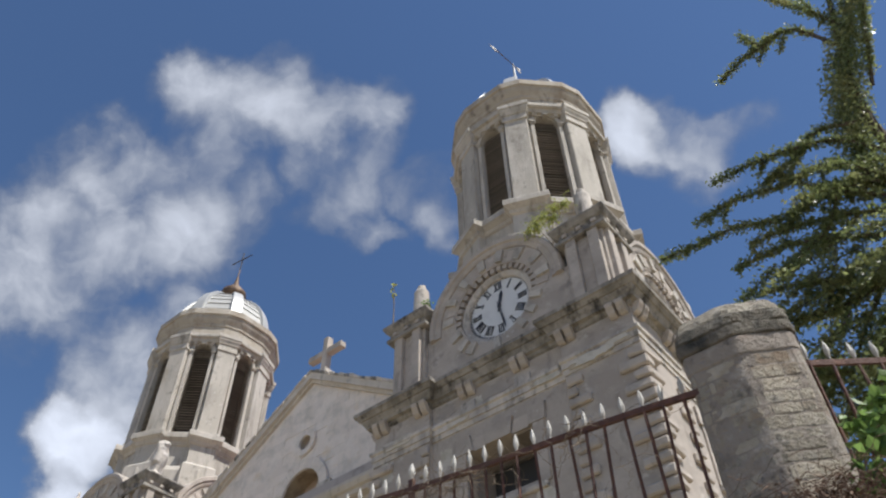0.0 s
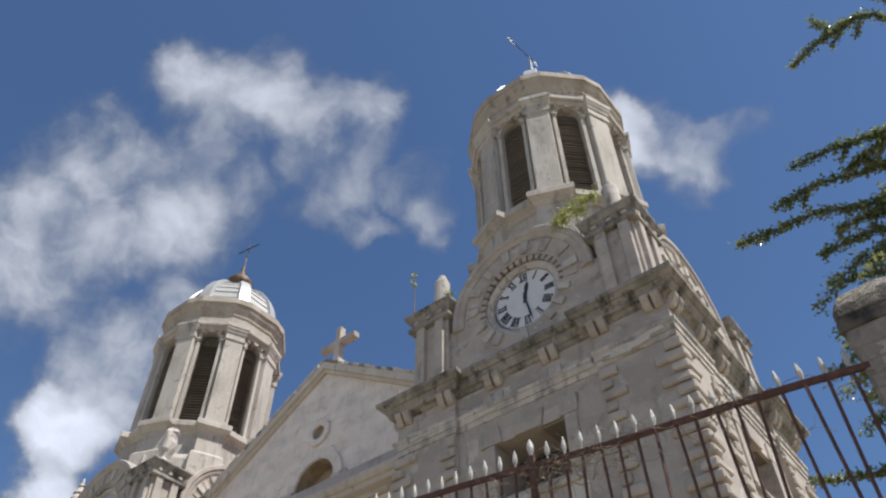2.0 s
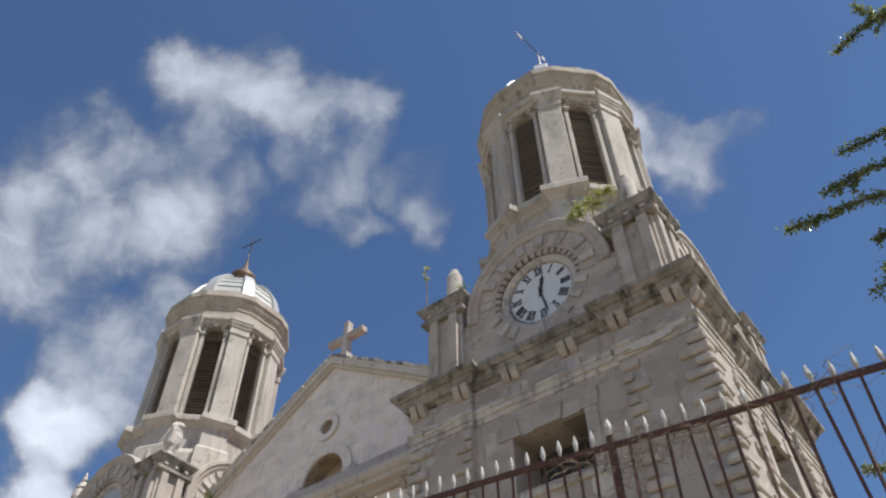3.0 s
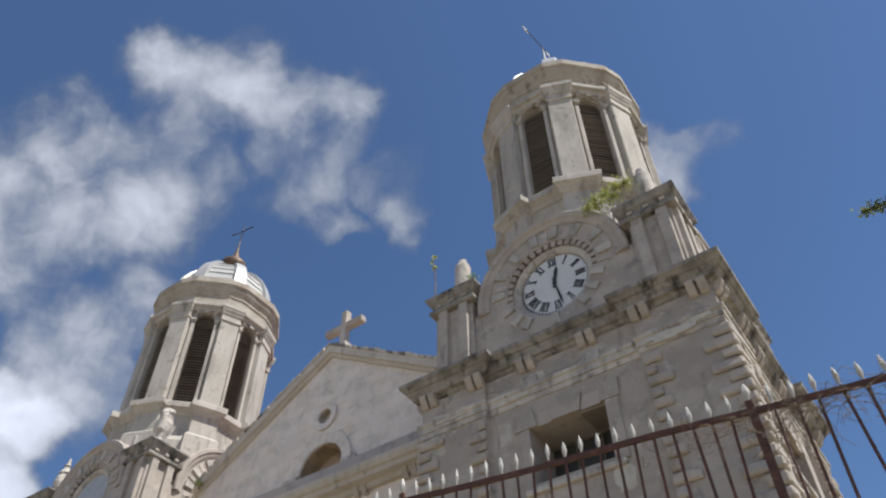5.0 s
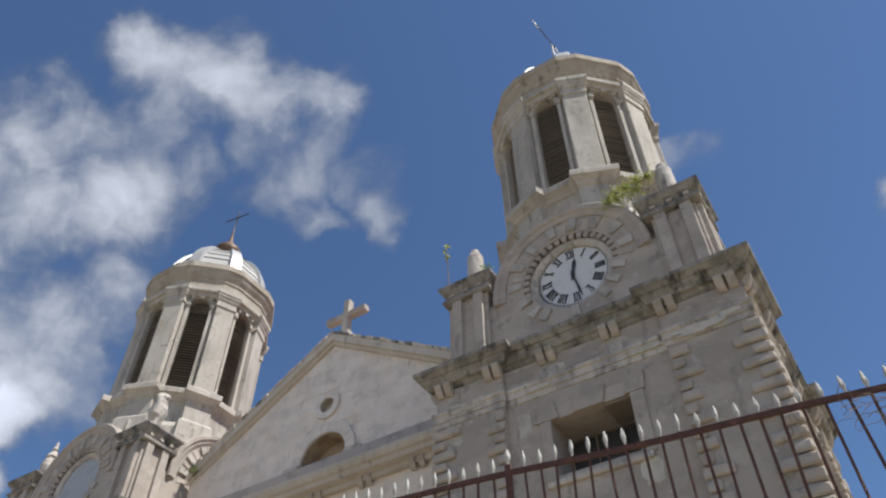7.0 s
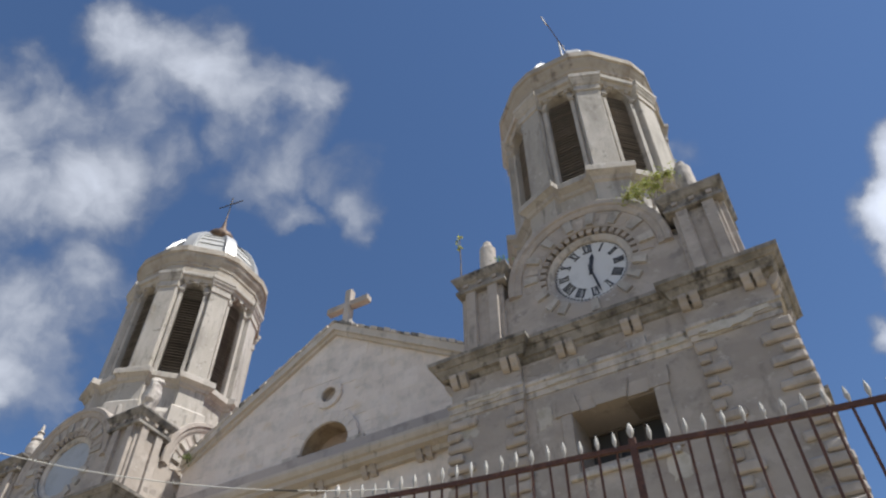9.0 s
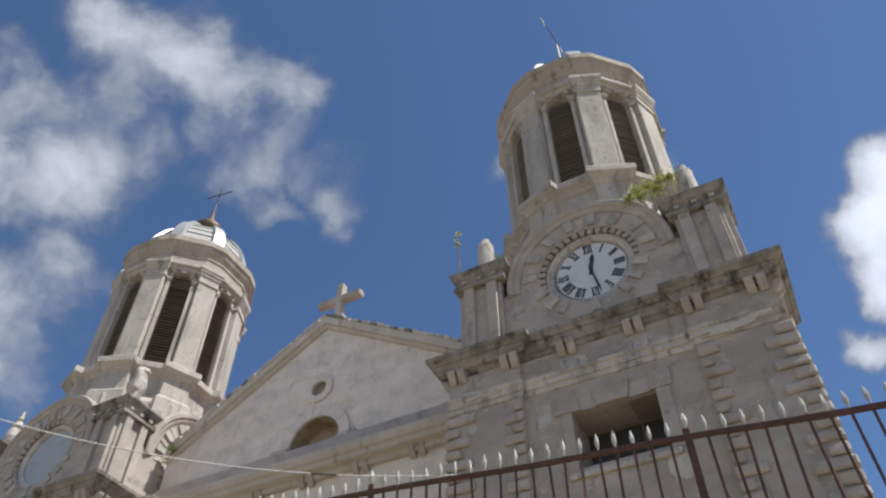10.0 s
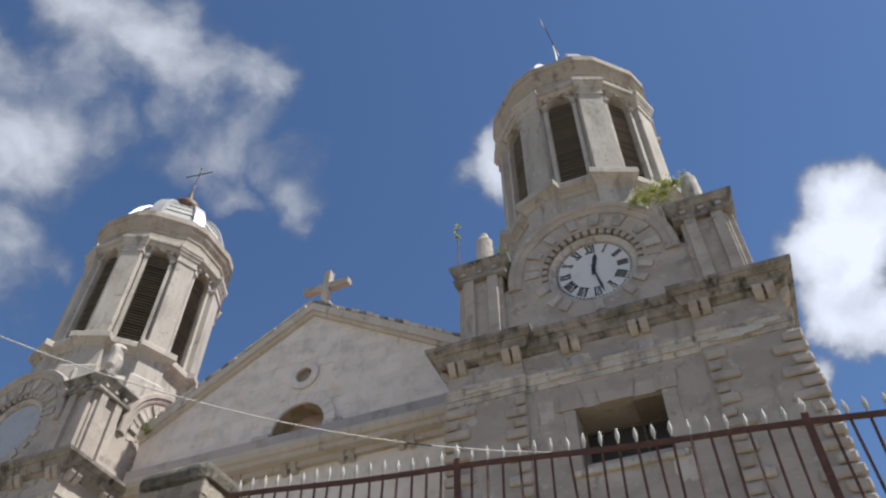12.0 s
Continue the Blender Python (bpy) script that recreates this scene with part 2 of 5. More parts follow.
GABLE = material("gable_ashlar", (0.76, 0.672, 0.603), 0.92, tones=[((0.62, 0.562, 0.505), 2.6, 0.47, 0.64, 1), (LIME, 1.5, 0.48, 0.7, 1), ((0.70, 0.582, 0.462), 1.2, 0.58, 0.72, 1), (GREY, 4.0, 0.64, 0.88, 0.6)], bump=0.5, bump_scale=18, tint=0.06)
CREAM = material("cream_limestone", (0.560, 0.499, 0.431), 0.92, tones=[((0.660, 0.598, 0.532), 1.4, 0.48, 0.7, 0.6), ((0.460, 0.389, 0.297), 1.6, 0.56, 0.74, 0.6), ((0.250, 0.226, 0.196), 3.4, 0.6, 0.76, 0.5)], bump=0.5, bump_scale=16, tint=0.08)
CEMENT = material("grey_cement", (0.434, 0.38, 0.352), 0.9, tones=[((0.224, 0.199, 0.184), 1.6, 0.5, 0.7, 0.6), ((0.499, 0.433, 0.391), 3.0, 0.6, 0.75, 0.6)], bump=0.3, bump_scale=20)
LEAF = material("glossy_leaf", (0.202, 0.238, 0.095), 0.3, through_light=0.5, tones=[((0.344, 0.340, 0.150), 2.2, 0.48, 0.66, 1), ((0.097, 0.139, 0.051), 4.0, 0.54, 0.74, 1)], tint=0.3, island=True)
DEADLEAF = material("dead_leaf", (0.135, 0.082, 0.056), 0.9, tones=[((0.23, 0.16, 0.11), 14, 0.5, 0.7, 1), ((0.06, 0.038, 0.028), 18, 0.54, 0.7, 1)], tint=0.3, island=True)
VINE = material("vine_leaf", (0.17, 0.27, 0.075), 0.45, through_light=0.45, tones=[((0.24, 0.33, 0.1), 6.0, 0.5, 0.7, 1)], tint=0.3, island=True)
WEED = material("yellow_green_leaf", (0.38, 0.41, 0.13), 0.6, through_light=0.3, tones=[((0.34, 0.3, 0.1), 6.0, 0.5, 0.7, 1)], tint=0.3, island=True)
BARK = material("bark", (0.11, 0.085, 0.06), 0.95, tones=[((0.05, 0.04, 0.03), 14, 0.5, 0.7, 0.4)], bump=0.8, bump_scale=40)
DRY = material("dry_twig", (0.2, 0.155, 0.115), 0.95, tones=[((0.34, 0.27, 0.2), 12, 0.5, 0.7, 1)], tint=0.3, island=True)
WIRE = material("pale_cable", (0.6, 0.58, 0.54), 0.6)
BLACKTAPE = material("cable_sleeve", (0.03, 0.03, 0.03), 0.7)
ASPHALT = material("pale_concrete_road", (0.271, 0.232, 0.173), 0.95, tones=[((0.206, 0.175, 0.130), 3, 0.5, 0.7, 1)], bump=0.6, bump_scale=80)
GRASS = material("dry_churchyard_turf", (0.205, 0.166, 0.084), 0.95, tones=[((0.319, 0.250, 0.155), 1.5, 0.46, 0.66, 1)], bump=0.8, bump_scale=30)
ROOF = material("roof_sheet", (0.3, 0.11, 0.08), 0.6, tones=[((0.2, 0.09, 0.07), 1.0, 0.5, 0.7, 1)])
GLASS = material("window_glass", (0.068, 0.067, 0.068), 0.45, spec=0.2)


# ---- mesh helpers ----
def part(name, bm, mat, parent, label="", at=(0, 0, 0), smooth=False):
    """Links a bmesh (or a ready mesh) as one mesh object under a thing or a part."""
    if isinstance(bm, bpy.types.Mesh):
        me = bm
    else:
        bmesh.ops.recalc_face_normals(bm, faces=bm.faces)
        me = bpy.data.meshes.new(name)
        bm.to_mesh(me)
        bm.free()
        me.materials.append(mat)
        if smooth:
            me.shade_smooth()
    ob = new(name, me)
    if parent is not None:
        ob.parent = parent
    ob.matrix_basis = at if isinstance(at, Matrix) else Matrix.Translation(at)
    if label:
        ob["label"] = label
    return ob


def finish(bm, name, mat, smooth=False):
    """A mesh to be shared by alike pieces."""
    bmesh.ops.recalc_face_normals(bm, faces=bm.faces)
    me = bpy.data.meshes.new(name)
    bm.to_mesh(me)
    bm.free()
    me.materials.append(mat)
    if smooth:
        me.shade_smooth()
    return me


def box(bm, x0, x1, y0, y1, z0, z1, bevel=0.0, jitter=0.0):
    v = [bm.verts.new((x, y, z)) for x in (x0, x1) for y in (y0, y1) for z in (z0, z1)]
    if jitter:
        for q in v:
            q.co += Vector([random.uniform(-jitter, jitter) for _ in range(3)])
    f = [bm.faces.new([v[i] for i in ids]) for ids in ((0, 1, 3, 2), (4, 6, 7, 5), (0, 4, 5, 1), (2, 3, 7, 6), (0, 2, 6, 4), (1, 5, 7, 3))]
    if bevel:
        edges = list({e for q in f for e in q.edges})
        bmesh.ops.bevel(bm, geom=edges, offset=bevel, segments=1, affect="EDGES")


def loft(bm, rings, caps=True, closed=True):
    """Skins rings of points that all have the same count."""
    rows = [[bm.verts.new(p) for p in ring] for ring in rings]
    n = len(rows[0])
    for a, b in zip(rows, rows[1:]):
        for i in range(n if closed else n - 1):
            bm.faces.new((a[i], a[(i + 1) % n], b[(i + 1) % n], b[i]))
    if caps:
        bm.faces.new(rows[0][::-1])
        bm.faces.new(rows[-1])


def lathe(bm, profile, n=24, turn=0.0, cx=0.0, cy=0.0):
    loft(bm, [[(cx + r * math.cos(turn + 2 * math.pi * i / n), cy + r * math.sin(turn + 2 * math.pi * i / n), z) for i in range(n)] for r, z in profile])


def tube(bm, points, radius, n=6):
    """A round bar along points; radius: one number or one for each point."""
    rings = []
    for i, p in enumerate(points):
        p = Vector(p)
        d = Vector(points[min(i + 1, len(points) - 1)]) - Vector(points[max(i - 1, 0)])
        q = d.to_track_quat("Z", "Y")
        r = radius[i] if isinstance(radius, (list, tuple)) else radius
        rings.append([p + q @ Vector((r * math.cos(2 * math.pi * k / n), r * math.sin(2 * math.pi * k / n), 0)) for k in range(n)])
    loft(bm, rings)


def slab(bm, outline, y0, y1):
    """Extrudes an outline of (x, z) points from y0 to y1."""
    loft(bm, [[(x, y0, z) for x, z in outline], [(x, y1, z) for x, z in outline]])


def arc(r, a0, a1, n, cx=0.0, cz=0.0):
    return [(cx + r * math.cos(radians(a0 + (a1 - a0) * i / n)), cz + r * math.sin(radians(a0 + (a1 - a0) * i / n))) for i in range(n + 1)]


def quarter(k):
    return Matrix.Rotation(radians(90 * k), 4, "Z")


def turned(deg):
    return Matrix.Rotation(radians(deg), 4, "Z")


def thing(name, at, label, category, group="", kind=""):
    return tagged(new_at(name, at), label, category, group, kind)


def new_at(name, at):
    ob = new(name)
    ob.empty_display_size = 0.3
    ob.matrix_basis = at if isinstance(at, Matrix) else Matrix.Translation(at)
    return ob


# ---- ground ----
YARD = 2.3
CY, CR, CL, CN = 14.43, -7.53, -25.13, -16.39


def ground():
    bm = bmesh.new()
    box(bm, -600, 600, -600, 600, -0.6, 0.0)
    tagged(part("ground", bm, ASPHALT, None), "pale concrete street and open ground", "ground", kind="structure")
    bm = bmesh.new()
    box(bm, -70, 40, 3.0, 80, 0.0, YARD - 0.004)
    tagged(part("churchyard_ground", bm, GRASS, None), "raised turf of the churchyard behind a wall", "ground", kind="structure")
    bm = bmesh.new()
    box(bm, -70, 40, 2.95, 3.6, 0.0, YARD + 0.25, bevel=0.03)
    tagged(part("retaining_wall", bm, RUBBLE, None), "low stone retaining wall under the iron fence", "wall", kind="structure")


ground()


# ---- bell towers ----
def plan(hm, hp, xi):
    """Square plan with corner piers standing forward: half widths of middle and piers, inner edge of the piers."""
    side = [(-hp, -hp), (-xi, -hp), (-xi, -hm), (xi, -hm), (xi, -hp)]
    out = []
    for k in range(4):
        c, s = round(math.cos(k * math.pi / 2)), round(math.sin(k * math.pi / 2))
        out += [(c * x - s * y, s * x + c * y) for x, y in side]
    return out


def plan_band(bm, rows):
    loft(bm, [[(x, y, z) for x, y in plan(hm, hp, xi)] for z, hm, hp, xi in rows])


def drum_plan(rw, rp, hp):
    """Outline of the lantern: eight window faces at rw, eight corner pilasters at rp with half width hp."""
    out = []
    for k in range(8):
        a = radians(-90 + 45 * k + 22.5)
        n, t = Vector((math.cos(a), math.sin(a))), Vector((-math.sin(a), math.cos(a)))
        c8 = math.cos(radians(22.5))
        s8 = math.sin(radians(22.5))
        d = (rw - hp * s8) / c8
        out += [n * d - t * hp, n * rp - t * hp, n * rp + t * hp, n * d + t * hp]
    return out


def drum_band(bm, rows):
    loft(bm, [[(p.x, p.y, z) for p in drum_plan(rw, rp, hp)] for z, rw, rp, hp in rows])


def octagon(r, z):
    q = r / math.cos(radians(22.5))
    return [(q * math.cos(radians(22.5 + 45 * i)), q * math.sin(radians(22.5 + 45 * i)), z) for i in range(8)]


QUOIN = 0.252
shared = {}


def share(key, make):
    if key not in shared:
        shared[key] = make()
    return shared[key]


def quoin_mesh(lx, ly):
    bm = bmesh.new()
    box(bm, -lx, 0.115, -0.085, ly, 0.028, QUOIN - 0.028, bevel=0.035, jitter=0.022)
    return finish(bm, "quoin", BLOCK)


def flat_block(w, h, d, mat, bevel=0.025, name="stone"):
    bm = bmesh.new()
    box(bm, -w / 2, w / 2, -d, 0.02, -h / 2, h / 2, bevel=bevel, jitter=0.012)
    return finish(bm, name, mat)


def corbel_mesh():
    bm = bmesh.new()
    prof = [(0, 0.13), (-0.07, 0.14), (-0.13, 0.19), (-0.15, 0.26), (-0.18, 0.3), (-0.21, 0.34), (-0.22, 0.43), (0, 0.43)]
    loft(bm, [[(x, y, z) for y, z in prof] for x in (-0.085, 0.085)])
    bmesh.ops.bevel(bm, geom=[e for e in bm.edges], offset=0.012, segments=1, affect="EDGES")
    return finish(bm, "corbel", BLOCK)


def wedge_mesh(r0, r1, deg, d, mat, name):
    """A block of an arch ring about the y axis, its middle straight up."""
    bm = bmesh.new()
    a = deg / 2
    outline = arc(r0, 90 + a, 90 - a, 3) + arc(r1, 90 - a, 90 + a, 3)
    slab(bm, outline, -d, 0.03)
    return finish(bm, name, mat)


ROUND_Z = 14.22
NUMERALS = ("XII", "I", "II", "III", "IIII", "V", "VI", "VII", "VIII", "IX", "X", "XI")


def numeral(text):
    """A roman numeral in thick and thin strokes between two serif bars, about its own middle."""
    h, bar, widths = 0.105, 0.012, {"I": 0.05, "V": 0.105, "X": 0.105}
    total = sum(widths[c] for c in text)
    x, strokes = -total / 2, []
    for c in text:
        m = x + widths[c] / 2
        if c == "I":
            strokes.append((m, m, 0.03))
        elif c == "V":
            strokes += [(m - 0.036, m - 0.009, 0.03), (m + 0.036, m + 0.015, 0.014)]
        else:
            strokes += [(m - 0.034, m + 0.034, 0.03), (m + 0.036, m - 0.036, 0.014)]
        x += widths[c]
    bm = bmesh.new()
    made = []
    for end, z0, z1 in ((0, h - bar, h), (1, -h + bar, -h)):
        cuts = sorted([-total / 2, total / 2] + [s[end] + k * s[2] / 2 for s in strokes for k in (-1, 1)])
        inner = [bm.verts.new((q, 0, z0)) for q in cuts]
        outer = [bm.verts.new((q, 0, z1)) for q in cuts]
        for a in range(len(cuts) - 1):
            bm.faces.new((inner[a], inner[a + 1], outer[a + 1], outer[a]))
        made.append(dict(zip(cuts, inner)))
    for xt, xb, w in strokes:
        t, b = made
        bm.faces.new((t[xt - w / 2], t[xt + w / 2], b[xb + w / 2], b[xb - w / 2]))
    deep = bmesh.ops.extrude_face_region(bm, geom=bm.faces[:])
    bmesh.ops.translate(bm, verts=[g for g in deep["geom"] if isinstance(g, bmesh.types.BMVert)], vec=(0, -0.012, 0))
    return bm


def clock(tower, m):
    bm = bmesh.new()
    slab(bm, arc(0.85, 0, 354, 59), -0.03, 0.0)
    face = part("clock_dial", bm, DIAL, tower, "white round clock dial with black roman numerals", at=m @ Matrix.Translation((0.01, -2.86, ROUND_Z + 0.03)))
    bm = bmesh.new()
    slab(bm, arc(0.95, 0, 354, 59), -0.024, 0.01)
    part("dial_rim", bm, BLACK, face, "black rim of the dial")
    for i, text in enumerate(NUMERALS):
        r = Matrix.Rotation(radians(30 * i), 4, "Y")
        part("numeral", numeral(text), BLACK, face, at=r @ Matrix.Translation((0, -0.032, 0.69)) @ Matrix.Diagonal((1.18, 1, 1.2, 1)))
    bm = bmesh.new()
    slab(bm, [(-0.021, 0.846), (0.021, 0.846), (0.016, 0.9), (-0.016, 0.9)], -0.03, 0.0)
    mark = finish(bm, "minute_mark", DIAL)
    for i in range(60):
        part("minute_mark", mark, None, face, at=Matrix.Rotation(radians(6 * i + 3), 4, "Y"))
    for name, length, wide, deg in (("minute_hand", 0.8, 0.042, 169), ("hour_hand", 0.52, 0.08, 12)):
        bm = bmesh.new()
        slab(bm, [(-wide * 0.4, -0.16), (wide * 0.4, -0.16), (wide * 0.5, length * 0.2), (wide * 0.7, length * 0.72), (0, length), (-wide * 0.7, length * 0.72), (-wide * 0.5, length * 0.2)], -0.012, 0)
        part(name, bm, BLACK, face, at=Matrix.Translation((0, -0.06 if name == "minute_hand" else -0.045, 0)) @ Matrix.Rotation(radians(deg), 4, "Y"))
    bm = bmesh.new()
    slab(bm, arc(0.05, 0, 330, 11), -0.085, -0.03)
    part("hub", bm, BLACK, face)


def roundel(tower, base, k, has_clock):
    """The arched wall of one side over the cornice, with its ring of stones."""
    m = base @ quarter(k)
    bm = bmesh.new()
    n, r0 = 72, 1.22
    inner, outer = [], []
    for i in range(n):
        a = 2 * math.pi * i / n
        c, s = math.cos(a), math.sin(a)
        inner.append((r0 * c, ROUND_Z + r0 * s))
        if s >= -1e-6:
            outer.append((1.90 * c, ROUND_Z + 1.90 * s))
        else:
            q = min(2.3 / max(abs(c), 1e-6), (ROUND_Z - 12.24) / -s)
            outer.append((q * c, ROUND_Z + q * s))
    rows = [[bm.verts.new((x, y, z)) for x, z in ring] for ring, y in ((inner, -2.8), (inner, -3.10), (outer, -3.10), (outer, -2.3))]
    for a, b in zip(rows, rows[1:]):
        for i in range(n):
            bm.faces.new((a[i], a[(i + 1) % n], b[(i + 1) % n], b[i]))
    wall = part("arched_wall", bm, RENDER, tower, "rendered arched wall with a ring of stones", at=m)
    bm = bmesh.new()
    section = [(1.70, -3.05), (1.70, -3.13), (1.76, -3.16), (1.84, -3.17), (1.88, -3.22), (2.0, -3.22), (2.04, -3.16), (2.04, -2.3), (1.8, -2.3)]
    loft(bm, [[(r * math.cos(radians(a)), y, ROUND_Z + r * math.sin(radians(a))) for r, y in section] for a in range(-6, 187, 4)])
    part("hood_mould", bm, RENDER, wall)
    for i in range(17):
        deg = -96 + 12 * i
        long = i % 2
        me = share(("vous", long), lambda: wedge_mesh(1.30, 1.66 if long else 1.62, 8.0 if long else 6.8, 0.07 if long else 0.015, PALEBLOCK if long else BLOCK, "voussoir"))
        part("voussoir", me, None, wall, at=Matrix.Translation((0, -3.1 + random.uniform(-0.015, 0.02), ROUND_Z)) @ Matrix.Rotation(radians(deg + random.uniform(-1.4, 1.4)), 4, "Y") @ Matrix.Diagonal((random.uniform(0.85, 1.05), 1, random.uniform(0.97, 1.01), 1)))
    for i in (0, 1, 2, 4, 6, 7, 8):
        deg = 112 + 17 * i + random.uniform(-2, 2)
        me = share("vouslow", lambda: wedge_mesh(1.12, 1.44, 8.0, 0.07, PALEBLOCK, "voussoir"))
        part("voussoir", me, None, wall, at=Matrix.Translation((0, -3.1, ROUND_Z)) @ Matrix.Rotation(radians(deg), 4, "Y"))
    for i in range(21):
        deg = -100 + 10 * i
        me = share("dentil", lambda: wedge_mesh(1.08, 1.23, 6.3, 0.18, RENDER, "dentil"))
        part("dentil", me, None, wall, at=Matrix.Translation((0, -2.9, ROUND_Z)) @ Matrix.Rotation(radians(deg), 4, "Y"))
    bm = bmesh.new()
    rr = lambda r, y: [(x, y, z) for x, z in arc(r, 0, 354, 59, 0, ROUND_Z)]
    loft(bm, [rr(0.905, -2.84), rr(0.905, -2.94), rr(0.93, -2.97), rr(1.0, -3.0), rr(1.07, -3.0), rr(1.09, -2.96), rr(1.09, -2.82), rr(1.24, -2.82)], caps=False)
    part("dial_ring", bm, STONE, wall)
    bm = bmesh.new()
    loft(bm, [[(r * math.sin(radians(a)), y, ROUND_Z + r * math.cos(radians(a))) for r, y in ((1.06, -2.85), (1.06, -3.07), (1.25, -3.085), (1.25, -2.85))] for a in range(104, 257, 4)])
    part("ring_bed", bm, RENDER, wall)
    if has_clock:
        clock(tower, m)
    else:
        bm = bmesh.new()
        slab(bm, arc(1.0, 0, 354, 59, 0, ROUND_Z), -2.9, -2.8)
        part("blank_dial", bm, BLANK if k == 0 else RENDER, tower, "plain round panel without a clock", at=m)


def louvre_window(tower, base, k):
    m = base @ turned(45 * k)
    zs, z0 = 22.28, 18.12
    opening = [(-0.39, z0), (0.39, z0)] + [(0.39 * math.cos(radians(a)), zs + 0.39 * math.sin(radians(a))) for a in range(0, 181, 15)]
    bm = bmesh.new()
    outer = [(-0.62, z0 - 0.15), (0.62, z0 - 0.15)] + [(0.62, zs + 0.62 * i / 6) for i in range(0, 4)] + [(x, zs + 0.7) for x in (0.4, 0.2, 0.0, -0.2, -0.4)] + [(-0.62, zs + 0.62 * i / 6) for i in range(3, -1, -1)]
    rows = [[bm.verts.new((x, y, z)) for x, z in ring] for ring, y in ((opening, -2.0), (opening, -2.38), (outer, -2.38), (outer, -2.0))]
    nn = len(opening)
    for a, b in zip(rows, rows[1:]):
        for i in range(nn):
            bm.faces.new((a[i], a[(i + 1) % nn], b[(i + 1) % nn], b[i]))
    win = part("louvre_window", bm, OCT, tower, "tall arched belfry window filled with dark slats", at=m)
    bm = bmesh.new()
    for s in (-1, 1):
        x0, x1 = sorted((s * 0.40, s * 0.53))
        box(bm, x0, x1, -2.46, -2.36, z0, zs - 0.12, bevel=0.012)
        box(bm, x0 - 0.025, x1 + 0.025, -2.50, -2.36, zs - 0.12, zs - 0.05, bevel=0.01)
        box(bm, x0 - 0.04, x1 + 0.04, -2.53, -2.36, zs - 0.05, zs + 0.03, bevel=0.01)
    out2 = [(0.52 * math.cos(radians(a)), zs + 0.03 + 0.5 * math.sin(radians(a))) for a in range(0, 181, 15)]
    in2 = [(0.39 * math.cos(radians(a)), zs + 0.03 + 0.38 * math.sin(radians(a))) for a in range(180, -1, -15)]
    slab(bm, out2 + in2, -2.47, -2.36)
    part("window_surround", bm, OCT, win)
    bm = bmesh.new()
    slab(bm, [(-0.085, zs + 0.34), (0.085, zs + 0.34), (0.13, zs + 0.62), (-0.13, zs + 0.62)], -2.58, -2.36)
    part("keystone", bm, OCT, win)
    for s in (-1, 1):
        bm = bmesh.new()
        box(bm, s * 0.36 - 0.07, s * 0.36 + 0.07, -2.54, -2.36, zs + 0.3, zs + 0.55, bevel=0.02)
        part("arch_stone", bm, OCT, win)

    def one_slat():
        b = bmesh.new()
        loft(b, [[(x, -2.29, 0.0), (x, -2.27, -0.02), (x, -2.12, 0.09), (x, -2.14, 0.11)] for x in (-0.385, 0.385)])
        return finish(b, "slat", SLATS)
    me = share("slat", one_slat)
    z = z0 + 0.02
    while z < zs + 0.34:
        part("slat", me, None, win, at=Matrix.Translation((0, random.uniform(-0.008, 0.008), z)) @ Matrix.Rotation(radians(random.uniform(-0.7, 0.7)), 4, "Y"))
        z += 0.128


def dome(tower, base):
    """An eight-sided metal dome: lapped sheets between broad ribs that stand proud."""
    top, z0, r0, rise = 9, 24.72, 2.1, 2.64
    bm = bmesh.new()
    box(bm, -0.45, 0.45, -0.45, 0.45, 27.2, 27.38, bevel=0.02)
    body = part("dome", bm, TIN, tower, "eight-sided silver painted metal dome", at=base)
    for k in range(8):
        bm = bmesh.new()
        rows = [(r0 - 0.02, 24.6)]
        for i in range(top + 1):
            a = radians(80 * i / top)
            for lap in ((0.0, 0.045) if 0 < i < top else (0.0,)):
                rows.append((r0 * math.cos(a) - 0.03 + lap, z0 + rise * math.sin(a) - lap * 0.3))
        prev = None
        for r, z in rows:
            w = r * math.tan(radians(22.5))
            cur = (bm.verts.new((-w, -r, z)), bm.verts.new((w, -r, z)))
            if prev:
                bm.faces.new((prev[0], prev[1], cur[1], cur[0]))
            prev = cur
        part("dome_panel", bm, TIN, body, at=turned(45 * k))
        bm = bmesh.new()
        rings = []
        for i in range(-1, 2 * top + 1):
            a = radians(40 * max(i, 0) / top)
            r, z = r0 * math.cos(a) / math.cos(radians(22.5)), z0 + rise * math.sin(a) - (0.15 if i < 0 else 0.0)
            w = 0.27 * (0.3 + 0.7 * math.cos(a))
            n = Vector((0, -math.cos(a) / r0, math.sin(a) / rise)).normalized() * 0.055
            o = Vector((0, -r, z))
            rings.append([o - n * 2.0 + Vector((-w, 0, 0)), o + Vector((-w, 0, 0)) + n * 0.7, o + Vector((-w * 0.86, 0, 0)) + n, o + Vector((w * 0.86, 0, 0)) + n, o + Vector((w, 0, 0)) + n * 0.7, o - n * 2.0 + Vector((w, 0, 0))])
        loft(bm, rings)
        part("dome_rib", bm, RIBTIN, body, at=turned(22.5 + 45 * k))


